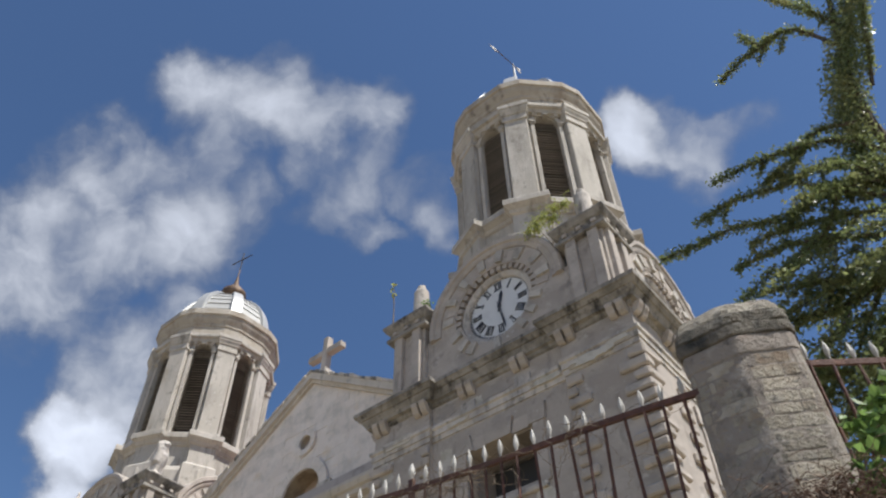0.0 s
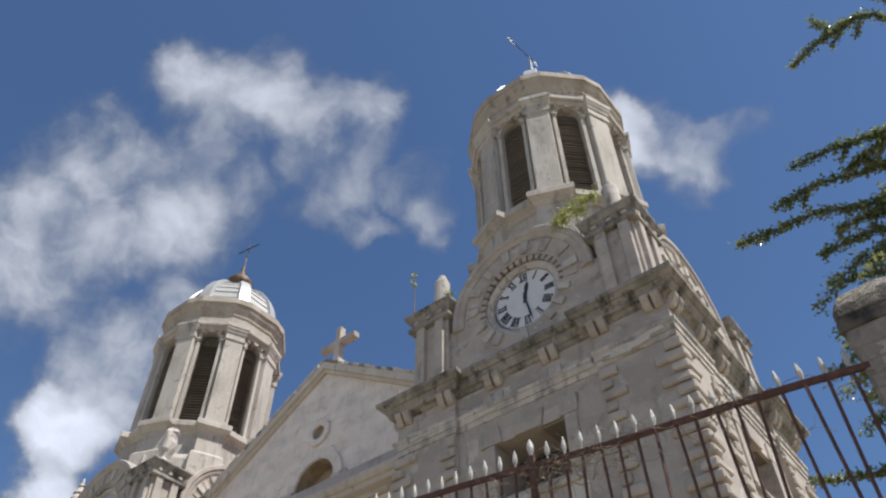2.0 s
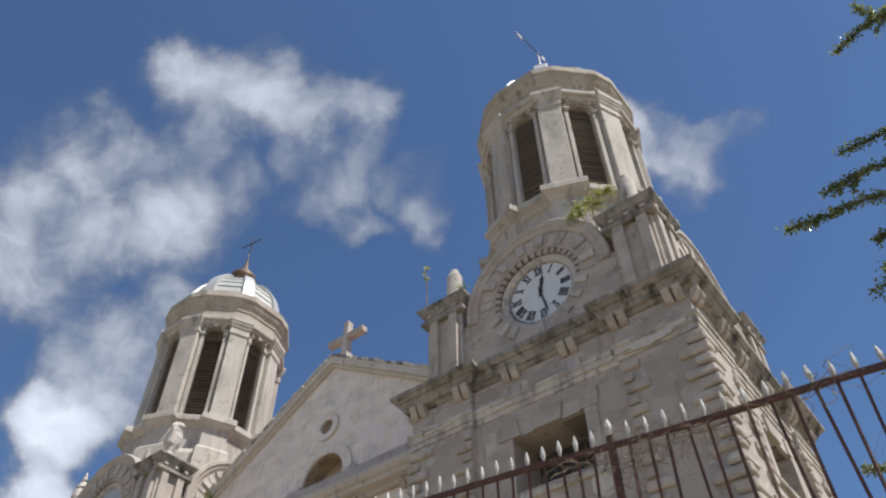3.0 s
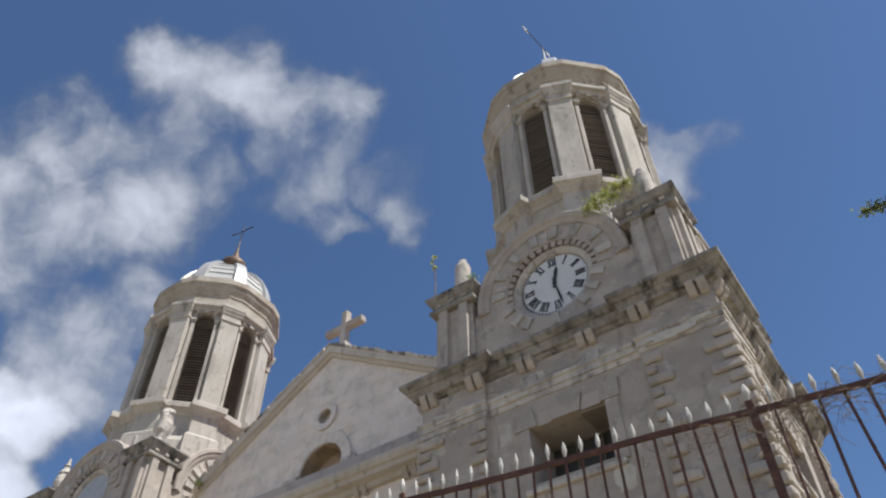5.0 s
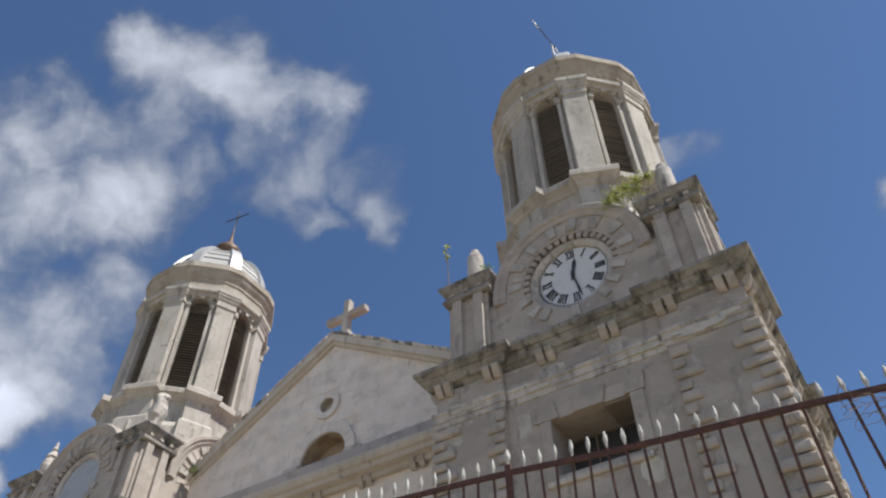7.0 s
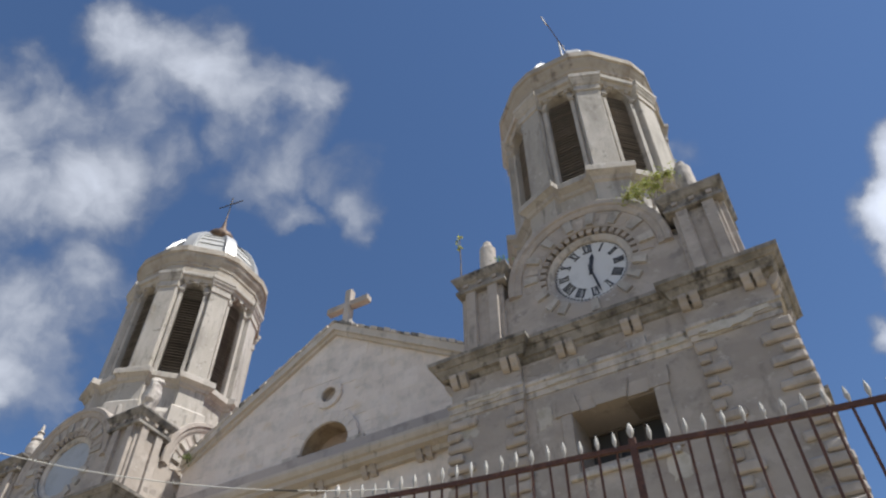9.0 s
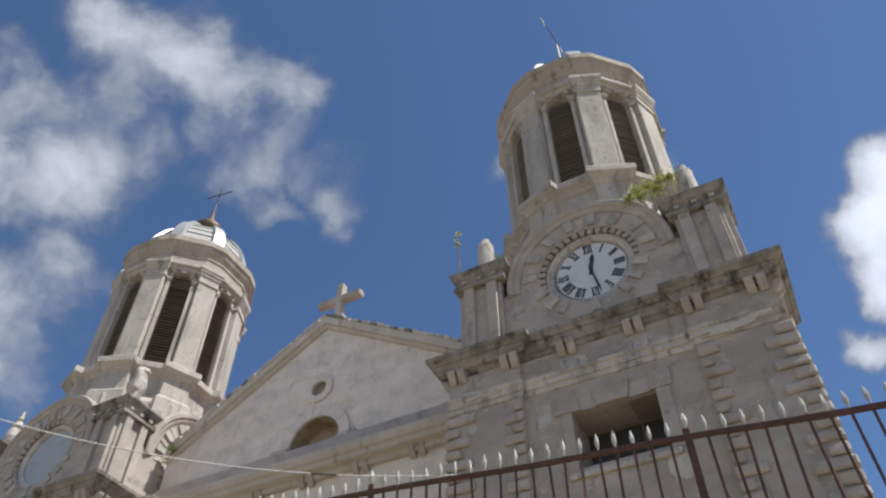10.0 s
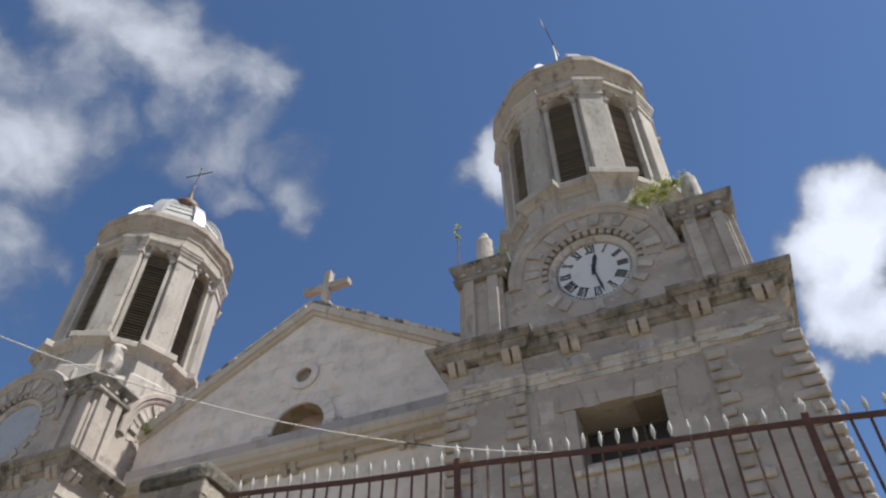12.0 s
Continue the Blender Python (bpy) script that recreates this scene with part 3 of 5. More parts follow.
def finial_urn(tower, base, x, y, form):
    """A squat stone urn: plain, spiked, or a broken, lumpy stump."""
    bm = bmesh.new()
    box(bm, -0.27, 0.27, -0.27, 0.27, 15.12, 15.28, bevel=0.02)
    if form == "stump":
        prof = [(0.2, 15.26), (0.27, 15.4), (0.2, 15.55), (0.21, 15.75), (0.29, 15.9), (0.3, 16.15), (0.26, 16.4), (0.22, 16.55), (0.24, 16.66), (0.17, 16.76), (0.09, 16.8), (0.03, 16.82)]
    elif form == "spiked":
        prof = [(0.19, 15.26), (0.24, 15.36), (0.16, 15.46), (0.23, 15.6), (0.27, 15.8), (0.25, 16.0), (0.17, 16.15), (0.22, 16.2), (0.2, 16.26), (0.12, 16.36), (0.09, 16.48), (0.13, 16.52), (0.06, 16.6), (0.05, 16.75), (0.01, 16.86)]
    else:
        prof = [(0.2, 15.26), (0.25, 15.34), (0.19, 15.44), (0.21, 15.55), (0.235, 15.75), (0.23, 16.1), (0.215, 16.4), (0.22, 16.45), (0.22, 16.52), (0.17, 16.62), (0.12, 16.66), (0.13, 16.7), (0.12, 16.78), (0.03, 16.82)]
    lathe(bm, prof, 18)
    if form == "stump":
        for v in bm.verts:
            if v.co.z > 15.3:
                v.co += Vector(noise.noise_vector(v.co * 2.7)) * 0.1 + Vector(noise.noise_vector(v.co * 9.0)) * 0.03
    label = {"stump": "eroded stump of a stone urn on a pier", "spiked": "weathered stone urn with a pointed lid"}.get(form, "weathered cylindrical stone urn on a pier")
    part("finial_urn", bm, STONE, tower, label, at=base @ Matrix.Translation((x, y, 0)), smooth=False)


def bell_tower(cx, has_clock, lean, label):
    tower = thing("bell_tower", (cx, CY, YARD), label, "tower", "towers of the church front")
    base = Matrix.Translation((0, 0, -YARD))
    M, P, XI = 3.36, 3.46, 1.79

    # lower stage: corner piers and wall panels with a window to the front and to each outer side
    # solid core in the painted shade colour; piers and panels cover it
    bm = bmesh.new()
    box(bm, -2.3, 2.3, -2.3, 2.3, YARD, 11.2)
    wall = part("tower_wall", bm, DARK, tower, "grey rendered stone wall with corner piers", at=base)
    for sx in (-1, 1):
        for sy in (-1, 1):
            x0, x1 = sorted((sx * XI, sx * P))
            y0, y1 = sorted((sy * XI, sy * P))
            bm = bmesh.new()
            box(bm, x0, x1, y0, y1, YARD, 11.22)
            part("corner_pier", bm, RENDER, wall)
    WX, WZ0, WZ1, DEEP = 0.84, 9.0, 10.22, 2.36
    for k in range(4):
        bm = bmesh.new()
        ro = [(-XI, YARD), (XI, YARD), (XI, 11.22), (-XI, 11.22)]
        ri = [(-WX, WZ0), (WX, WZ0), (WX, WZ1), (-WX, WZ1)]
        loft(bm, [[(x, y, z) for x, z in ring] for ring, y in ((ri, -DEEP + 0.02), (ri, -M), (ro, -M), (ro, -DEEP + 0.02))], caps=False)
        part("wall_panel", bm, RENDER, wall, at=quarter(k))
        # backing slab coloured near-black in place of the unlit room
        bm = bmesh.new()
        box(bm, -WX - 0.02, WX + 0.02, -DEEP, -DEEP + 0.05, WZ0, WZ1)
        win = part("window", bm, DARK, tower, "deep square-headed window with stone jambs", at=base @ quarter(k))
        for x0, x1 in ((-1.07, -WX), (WX, 1.12)):
            bm = bmesh.new()
            box(bm, x0, x1, -M - 0.05, -M + 0.02, WZ0 - 0.1, WZ1 - 0.002, bevel=0.015)
            part("jamb", bm, RENDER, win)
        bm = bmesh.new()
        box(bm, -1.05, 1.05, -M - 0.08, -M + 0.02, WZ0 - 0.22, WZ0 - 0.1, bevel=0.02)
        part("sill", bm, STONE, win)
        # flat lintel of five stones, every second one set back
        joints = [(-1.19, -1.21), (-0.64, -0.73), (-0.34, -0.38), (0.31, 0.39), (0.74, 0.79), (1.16, 1.2)]
        for i, ((a0, a1), (b0, b1)) in enumerate(zip(joints, joints[1:])):
            bm = bmesh.new()
            tall = 0.3 if i % 2 else 0.4
            slab(bm, [(a0 + 0.004, WZ1), (b0 - 0.004, WZ1), (b1 - 0.004, WZ1 + tall), (a1 + 0.004, WZ1 + tall)], -M - (0.008 if i % 2 else 0.06), -M + 0.01)
            part("lintel_stone", bm, BLOCK if i % 2 else RENDER, win)
        bm = bmesh.new()
        box(bm, -WX, WX, -DEEP - 0.045, -DEEP - 0.004, WZ0, WZ1)
        part("pane", bm, GLASS, win)
        # thin darker strip under the right part of the window head
        bm = bmesh.new()
        box(bm, 0.27, WX + 0.004, -M + 0.06, -DEEP - 0.2, WZ1 - 0.035, WZ1 + 0.01)
        part("soffit_board", bm, SLATS, win, "thin dark strip under the window head")
        for z in (WZ1 - 0.06, 9.5):
            bm = bmesh.new()
            box(bm, -WX, WX, -DEEP - 0.12, -DEEP - 0.06, z, z + 0.035)
            part("window_frame", bm, SLATS, win)
        for x in (-0.3, 0.28):
            bm = bmesh.new()
            box(bm, x, x + 0.04, -DEEP - 0.115, -DEEP - 0.065, WZ0, WZ1 - 0.06)
            part("window_frame", bm, SLATS, win)

    # bare and cemented patches in the plaster
    for px, pz, pw, ph, mat in ((-1.40, 10.33, 0.17, 0.26, PATCH), (-0.53, 11.42, 0.2, 0.12, PATCH), (2.45, 11.0, 0.5, 0.11, PATCH), (3.1, 11.12, 0.3, 0.1, PATCH), (-2.7, 11.2, 0.5, 0.12, PATCH), (-3.1, 10.6, 0.25, 0.3, PATCH),
                                (0.05, 11.5, 0.4, 0.16, SMOOTHPLASTER), (-1.4, 11.55, 0.3, 0.17, SMOOTHPLASTER), (1.3, 11.06, 0.4, 0.07, PATCH), (-1.0, 11.06, 0.3, 0.05, PATCH), (0.95, 8.55, 0.22, 0.25, PATCH)):
        deep = (P if abs(px) > XI else M) + 0.008
        if 10.8 < pz < 11.28:
            deep += 0.078
        bm = bmesh.new()
        slab(bm, [(px + pw * random.uniform(0.6, 1.1) * math.cos(a) * min(1.3, 1 / max(abs(math.cos(a)), abs(math.sin(a)))), pz + ph * random.uniform(0.6, 1.1) * math.sin(a) * min(1.3, 1 / max(abs(math.cos(a)), abs(math.sin(a))))) for a in [2 * math.pi * i / 22 for i in range(22)]], -deep, -deep + 0.12)
        part("plaster_patch", bm, mat, wall)

    # quoins on the outer corners and on the inner edges of the piers
    courses = int((10.78 - YARD - 0.6) / QUOIN)
    for k in range(4):
        for i in range(courses):
            z = 10.78 - QUOIN * (i + 1)
            lx, ly = (0.54, 0.26) if i % 2 else (0.26, 0.54)
            lx, ly = lx * random.uniform(0.85, 1.1), ly * random.uniform(0.85, 1.1)
            me = share(("quoin", k, i % 2, i % 7), lambda: quoin_mesh(lx, ly))
            part("quoin", me, None, wall, at=quarter(k) @ Matrix.Translation((P, -P, z)))
            for s in (-1, 1):
                w = 0.46 if (i + (s > 0)) % 2 else 0.25
                w *= (0.85, 1.0, 1.12, 0.94)[(i * 3 + k) % 4]
                me = share(("edge", round(w, 3), i % 3), lambda: flat_block(w, QUOIN - 0.055, 0.08, BLOCK, name="quoin", bevel=0.03))
                part("quoin", me, None, wall, at=quarter(k) @ Matrix.Translation((s * (XI + w / 2), -P, z + QUOIN / 2)))

    bm = bmesh.new()
    plan_band(bm, [(10.86, M - 0.02, P - 0.02, XI), (10.87, M + 0.03, P + 0.03, XI - 0.02), (11.0, M + 0.03, P + 0.03, XI - 0.02), (11.0, M + 0.06, P + 0.06, XI - 0.04), (11.14, M + 0.06, P + 0.06, XI - 0.04), (11.17, M + 0.10, P + 0.10, XI - 0.06), (11.24, M + 0.10, P + 0.10, XI - 0.06), (11.28, M + 0.02, P + 0.03, XI)])
    part("architrave", bm, STONE, tower, "stepped stone band round the tower", at=base)
    bm = bmesh.new()
    plan_band(bm, [(11.24, M, P + 0.01, XI), (11.83, M, P + 0.01, XI)])
    part("frieze", bm, RENDER, tower, at=base)
    bm = bmesh.new()
    plan_band(bm, [(11.78, M, P, XI), (11.81, M + 0.05, P + 0.05, XI - 0.03), (11.88, M + 0.07, P + 0.08, XI - 0.06), (11.9, M + 0.13, P + 0.18, 1.64), (11.96, M + 0.15, P + 0.2, 1.62), (12.05, M + 0.2, P + 0.27, 1.56), (12.08, M + 0.2, P + 0.27, 1.56), (12.09, M + 0.24, P + 0.31, 1.52), (12.17, M + 0.29, P + 0.37, 1.47), (12.19, M + 0.32, P + 0.41, 1.44), (12.28, M + 0.32, P + 0.42, 1.44), (12.40, M - 0.2, P - 0.2, 1.79)])
    part("cornice", bm, MOSSY, tower, "deep blackened stone cornice", at=base)
    me = share("corbel", corbel_mesh)
    for k in range(4):
        for x in (-3.22, -1.98, -0.73, 0.73, 1.98, 3.22):
            y = -M if abs(x) < 1 else -P - 0.01
            for dx in (-0.115, 0.115):
                part("corbel", me, None, tower, at=base @ quarter(k) @ Matrix.Translation((x + dx, y, 11.49)))
        for x in (-0.73, 0.73):
            bm = bmesh.new()
            box(bm, x - 0.2, x + 0.2, -M - 0.06, -M + 0.01, 11.2, 11.48, bevel=0.015)
            part("corbel_base", bm, STONE, tower, at=base @ quarter(k))

    # attic stage: corner piers with caps, arched walls between them
    bm = bmesh.new()
    box(bm, -2.82, 2.82, -2.82, 2.82, 12.3, 15.3)
    part("attic_core", bm, RENDER, tower, at=base)
    for k in range(4):
        q = base @ quarter(k)
        bm = bmesh.new()
        box(bm, 2.16, 3.2, -3.2, -2.16, 12.26, 14.65, bevel=0.02)
        pier = part("attic_pier", bm, RENDER, tower, "stone corner pier with moulded cap", at=q)
        bm = bmesh.new()
        for a, b in ((2.26, 2.52), (2.86, 3.12)):
            box(bm, a, b, -3.32, -3.15, 12.68, 14.60, bevel=0.012)
            box(bm, 3.15, 3.32, -b, -a, 12.68, 14.60, bevel=0.012)
        part("pilaster_strip", bm, RENDER, pier)
        bm = bmesh.new()
        box(bm, 2.08, 3.3, -3.3, -2.08, 12.26, 12.52, bevel=0.02)
        for a, b in ((2.22, 2.56), (2.82, 3.16)):
            box(bm, a, b, -3.38, -3.15, 12.52, 12.74, bevel=0.015)
            box(bm, 3.15, 3.38, -b, -a, 12.52, 12.74, bevel=0.015)
        part("pier_base", bm, RENDER, pier)
        bm = bmesh.new()
        rows = [(14.59, 2.06, 3.33), (14.61, 2.02, 3.37), (14.70, 2.02, 3.37), (14.74, 2.12, 3.28), (14.83, 2.1, 3.3), (14.88, 2.06, 3.32), (14.93, 2.0, 3.38), (15.05, 1.93, 3.45), (15.07, 1.92, 3.46), (15.12, 1.92, 3.46), (15.20, 2.2, 3.2)]
        loft(bm, [[(a, -b, z), (b, -b, z), (b, -a, z), (a, -a, z)] for z, a, b in rows])
        part("pier_cap", bm, MOSSY, pier)
        me = share("bracket", lambda: flat_block(0.13, 0.12, 0.09, RENDER, bevel=0.012, name="cap_bracket"))
        for c in (2.3, 2.7, 3.1):
            part("cap_bracket", me, None, pier, at=Matrix.Translation((c, -3.28, 14.81)))
            part("cap_bracket", me, None, pier, at=Matrix.Translation((3.28, -c, 14.81)) @ quarter(1))
        roundel(tower, base, k, has_clock and k == 0)
        finial_urn(tower, q, 2.70, -2.72, "plain" if has_clock else ("stump", "plain", "plain", "spiked")[k])

    # lantern
    lb = base @ Matrix.Translation((*lean, 0))
    bm = bmesh.new()
    loft(bm, [octagon(2.7, 15.1), octagon(2.7, 16.5), octagon(2.6, 16.7), octagon(2.4, 16.85)])
    part("plinth", bm, OCT, tower, "sloped octagonal stone plinth", at=lb)
    bm = bmesh.new()
    drum_band(bm, [(15.2, 2.45, 2.88, 0.62), (16.7, 2.45, 2.88, 0.62), (16.84, 2.47, 2.74, 0.52), (16.86, 2.47, 2.70, 0.48), (17.7, 2.47, 2.70, 0.48)])
    part("pedestal_stage", bm, OCT, tower, at=lb)
    bm = bmesh.new()
    drum_band(bm, [(17.62, 2.46, 2.70, 0.48), (17.66, 2.54, 2.77, 0.53), (17.76, 2.56, 2.80, 0.55), (17.84, 2.68, 2.90, 0.63), (17.87, 2.74, 2.96, 0.67), (18.06, 2.74, 2.96, 0.67), (18.09, 2.73, 2.95, 0.66), (18.16, 2.35, 2.6, 0.4)])
    part("sill_course", bm, OCT, tower, "moulded stone ledge under the belfry windows", at=lb)
    # solid core behind the slats, its dark colour painting the lantern's inner shade
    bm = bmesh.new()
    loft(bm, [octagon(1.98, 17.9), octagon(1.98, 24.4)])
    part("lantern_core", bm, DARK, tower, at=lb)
    for k in range(8):
        louvre_window(tower, lb, k)
        bm = bmesh.new()
        box(bm, -0.38, 0.38, -2.65, -1.9, 18.1, 22.34, bevel=0.02)
        pil = part("pilaster", bm, OCT, tower, "flat stone corner pilaster", at=lb @ turned(22.5 + 45 * k))
        bm = bmesh.new()
        box(bm, -0.42, 0.42, -2.70, -1.9, 18.12, 18.34, bevel=0.02)
        part("pilaster_base", bm, OCT, pil)
    bm = bmesh.new()
    drum_band(bm, [(22.28, 1.99, 2.66, 0.39), (22.30, 1.99, 2.70, 0.42), (22.42, 1.99, 2.70, 0.42), (22.44, 1.99, 2.68, 0.40), (22.60, 1.99, 2.68, 0.40), (22.63, 1.99, 2.72, 0.43), (22.69, 1.99, 2.735, 0.445), (22.70, 2.46, 2.74, 0.45), (22.73, 2.56, 2.75, 0.46), (22.80, 2.57, 2.79, 0.48), (22.88, 2.60, 2.79, 0.48), (22.90, 2.68, 2.82, 0.5), (22.95, 2.70, 2.83, 0.507), (23.08, 2.70, 2.83, 0.507), (23.15, 2.46, 2.55, 0.42)])
    part("entablature", bm, OCT, tower, "moulded stone entablature breaking forward over pilasters", at=lb)
    bm = bmesh.new()
    drum_band(bm, [(z, 0.972 * r, r, 0.125 * r) for z, r in ((23.05, 2.52), (23.66, 2.52), (23.7, 2.57), (23.8, 2.58), (23.88, 2.63), (24.0, 2.70), (24.12, 2.74), (24.18, 2.74), (24.22, 2.81), (24.48, 2.81), (24.54, 2.76), (24.7, 2.4), (24.74, 1.9))])
    part("parapet", bm, PARAPET, tower, "stone parapet with blunt corners flaring to a rim", at=lb)
    dome(tower, lb)
    return tower, lb


tower_r, base_r = bell_tower(CR, True, (-0.08, 0.1), "weathered grey limestone bell tower with clock and octagonal lantern")
tower_l, base_l = bell_tower(CL, False, (-0.19, 0.13), "weathered limestone bell tower with silver dome and iron cross")


def top_cross(tower, base):
    bm = bmesh.new()
    lathe(bm, [(0.3, 27.34), (0.36, 27.52), (0.55, 27.66), (0.64, 27.84), (0.6, 28.04), (0.46, 28.2), (0.3, 28.26), (0.34, 28.32), (0.3, 28.4), (0.18, 28.5), (0.12, 28.72), (0.08, 29.0), (0.035, 29.3), (0.025, 29.75)], 20)
    ball = part("dome_finial", bm, COPPER, tower, "rusted copper finial with a spike", at=base, smooth=True)
    bm = bmesh.new()
    tube(bm, [(0, 0, 29.5), (0, 0, 31.0)], 0.028)
    tube(bm, [(-0.68, -0.1, 30.5), (0.68, 0.1, 30.5)], 0.03)
    part("iron_cross", bm, DARKIRON, ball, "thin dark iron cross")


def weather_vane(tower, base):
    bm = bmesh.new()
    lathe(bm, [(0.3, 27.38), (0.28, 27.6), (0.12, 27.75), (0.06, 28.2), (0.05, 29.3), (0.035, 30.3), (0.02, 30.55)], 10)
    pole = part("weather_vane", bm, TIN, tower, "pale metal pole with an arrow vane", at=base)
    bm = bmesh.new()
    tube(bm, [(-0.1, -1.2, 30.3), (0.1, 0.35, 30.3)], 0.018)
    part("arrow_shaft", bm, COPPER, pole)
    for name, pts in (("arrow_head", [(-0.02, 0), (0.14, 0.12), (0.5, 0.0), (0.14, -0.12)]), ("arrow_tail", [(0, 0.0), (0.1, 0.13), (0.3, 0.13), (0.22, 0), (0.3, -0.13), (0.1, -0.13)])):
        bm = bmesh.new()
        slab(bm, pts, -0.012, 0.012)
        at = Matrix.Translation((-0.09, -1.0, 30.3) if name == "arrow_head" else (0.06, 0.1, 30.3)) @ turned(-98 if name == "arrow_head" else 82)
        part(name, bm, TIP, pole, at=at)


top_cross(tower_l, base_l)
weather_vane(tower_r, base_r)


# ---- nave front between the towers ----
def nave():
    GY, APEX, SL, HW = 13.2, 17.64, 0.61, 5.43
    front = thing("church_nave", (CN, GY, YARD), "gabled limestone nave front between the two towers", "church")
    base = Matrix.Translation((0, -GY, -YARD))
    top = lambda x, drop: APEX - drop - SL * abs(x)

    # wall with an arched opening and a round one
    AX, AZ, AR, OZ, OR = 0.1, 13.1, 0.82, 14.92, 0.26
    bm = bmesh.new()
    loops = [[(-HW, YARD), (HW, YARD), (HW, top(HW, 0.2)), (0, top(0, 0.2)), (-HW, top(HW, 0.2))],
             arc(AR + 0.06, 0, 180, 20, AX, AZ),
             arc(OR + 0.05, 0, 345, 23, 0.02, OZ)]
    edges = []
    for loop in loops:
        vs = [bm.verts.new((x, GY + 0.05, z)) for x, z in loop]
        edges += [bm.edges.new((p, q)) for p, q in zip(vs, vs[1:] + vs[:1])]
    bmesh.ops.triangle_fill(bm, edges=edges, use_beauty=True)
    deep = bmesh.ops.extrude_face_region(bm, geom=bm.faces[:])
    bmesh.ops.translate(bm, verts=[g for g in deep["geom"] if isinstance(g, bmesh.types.BMVert)], vec=(0, 0.75, 0))
    part("gable_wall", bm, GABLE, front, "pale mortared core of the gable", at=base)
    bm = bmesh.new()
    box(bm, -HW + 2, HW - 2, GY + 0.62, GY + 0.79, 12.0, 14.5)
    part("inner_wall", bm, material("shadowed_ochre_plaster", (0.5, 0.39, 0.3), 0.95, tones=[((0.34, 0.26, 0.2), 2, 0.5, 0.7, 1)]), front, at=base)
    # reveals of the openings
    OCHRESTONE = material("ochre_stone", (0.42, 0.33, 0.22), 0.95, tones=[((0.25, 0.18, 0.12), 3, 0.45, 0.65, 1)], bump=0.5, bump_scale=20)
    bm = bmesh.new()
    ring = arc(AR + 0.004, 180, 0, 20, AX, AZ)
    ringo = arc(AR + 0.12, 0, 180, 20, AX, AZ)
    slab(bm, ring + ringo, GY + 0.04, GY + 0.9)
    part("opening_reveal", bm, OCHRESTONE, front, at=base)
    bm = bmesh.new()
    ring = arc(OR, 0, 360, 24, 0.02, OZ)
    ringo = arc(OR + 0.1, 360, 0, 24, 0.02, OZ)
    slab(bm, ring + ringo, GY + 0.04, GY + 0.9)
    part("opening_reveal", bm, RENDER, front, at=base)
    bm = bmesh.new()
    slab(bm, arc(OR + 0.03, 0, 345, 23, 0.02, OZ), GY + 0.2, GY + 0.3)
    part("oculus_blocking", bm, RENDER, front, "pale stone filling of the round opening", at=base)

    # raking coping with a row of blocks on top
    for s in (-1, 1):
        bm = bmesh.new()
        for d0, d1, y0 in ((0.26, 0.40, -0.06), (0.0, 0.27, -0.16)):
            pts = [(0, APEX - d1), (s * HW, top(HW, d1)), (s * HW, top(HW, d0)), (0, APEX - d0)]
            slab(bm, pts, GY + y0, GY + 0.75)
        part("raking_cornice", bm, CREAM, front, "moulded stone coping of the gable", at=base)
        n = 22
        for i in range(n):
            a, b = HW * i / n, HW * (i + 1) / n - random.uniform(0.015, 0.06)
            h = random.uniform(0.07, 0.14)
            bm = bmesh.new()
            slab(bm, [(s * a, top(a, 0)), (s * b, top(b, 0)), (s * b, top(b, -h)), (s * a, top(a, -h))], GY - 0.2, GY + 0.6)
            part("coping_stone", bm, MOSSY if random.random() < (0.12 if s < 0 else 0.4) else CREAM, front, at=base)

    # stone courses of the gable
    z = 12.98
    while z < 17.1:
        h = random.choice((0.27, 0.31, 0.34))
        x = -HW + random.uniform(0, 0.5)
        edge = (APEX - 0.38 - z - 0.03) / SL
        x = -min(HW, edge)
        while x < min(HW, edge):
            w = random.uniform(0.42, 0.85)
            x1 = min(x + w, min(HW, edge))
            mid = (x + x1) / 2
            zz = z + h / 2
            near_arch = math.hypot(max(abs(mid - AX) - (x1 - x) / 2, 0), max(zz - h / 2 - AZ, 0)) < AR + 0.22 and zz - h / 2 < AZ + AR + 0.3
            near_oc = math.hypot(max(abs(mid) - (x1 - x) / 2, 0), max(abs(zz - OZ) - h / 2, 0)) < OR + 0.14
            if not near_arch and not near_oc and x1 - x > 0.12:
                tl = min(z + h - 0.002, top(x, 0.38))
                tr = min(z + h - 0.002, top(x1, 0.38))
                if tl > z + 0.03 and tr > z + 0.03:
                    bm = bmesh.new()
                    y0 = GY + 0.035 - random.uniform(0.0, 0.006)
                    slab(bm, [(x + 0.002, z), (x1 - 0.002, z), (x1 - 0.002, tr), (x + 0.002, tl)], y0, GY + 0.06)
                    part("stone", bm, GABLE, front, at=base)
            x = x1
        z += h

    for i in range(11):
        a = -82 + 16.4 * i
        me = share("archstone", lambda: wedge_mesh(AR - 0.005, AR + 0.33, 15.6, 0.05, GABLE, "arch_stone"))
        part("arch_stone", me, None, front, at=base @ Matrix.Translation((AX, GY, AZ)) @ Matrix.Rotation(radians(a), 4, "Y"))
    for i in range(10):
        me = share("ocstone", lambda: wedge_mesh(OR - 0.005, OR + 0.2, 34.5, 0.04, GABLE, "ring_stone"))
        part("ring_stone", me, None, front, at=base @ Matrix.Translation((0.02, GY, OZ)) @ Matrix.Rotation(radians(36 * i), 4, "Y"))
    for x in (AX - 1.1, AX + 1.1):
        bm = bmesh.new()
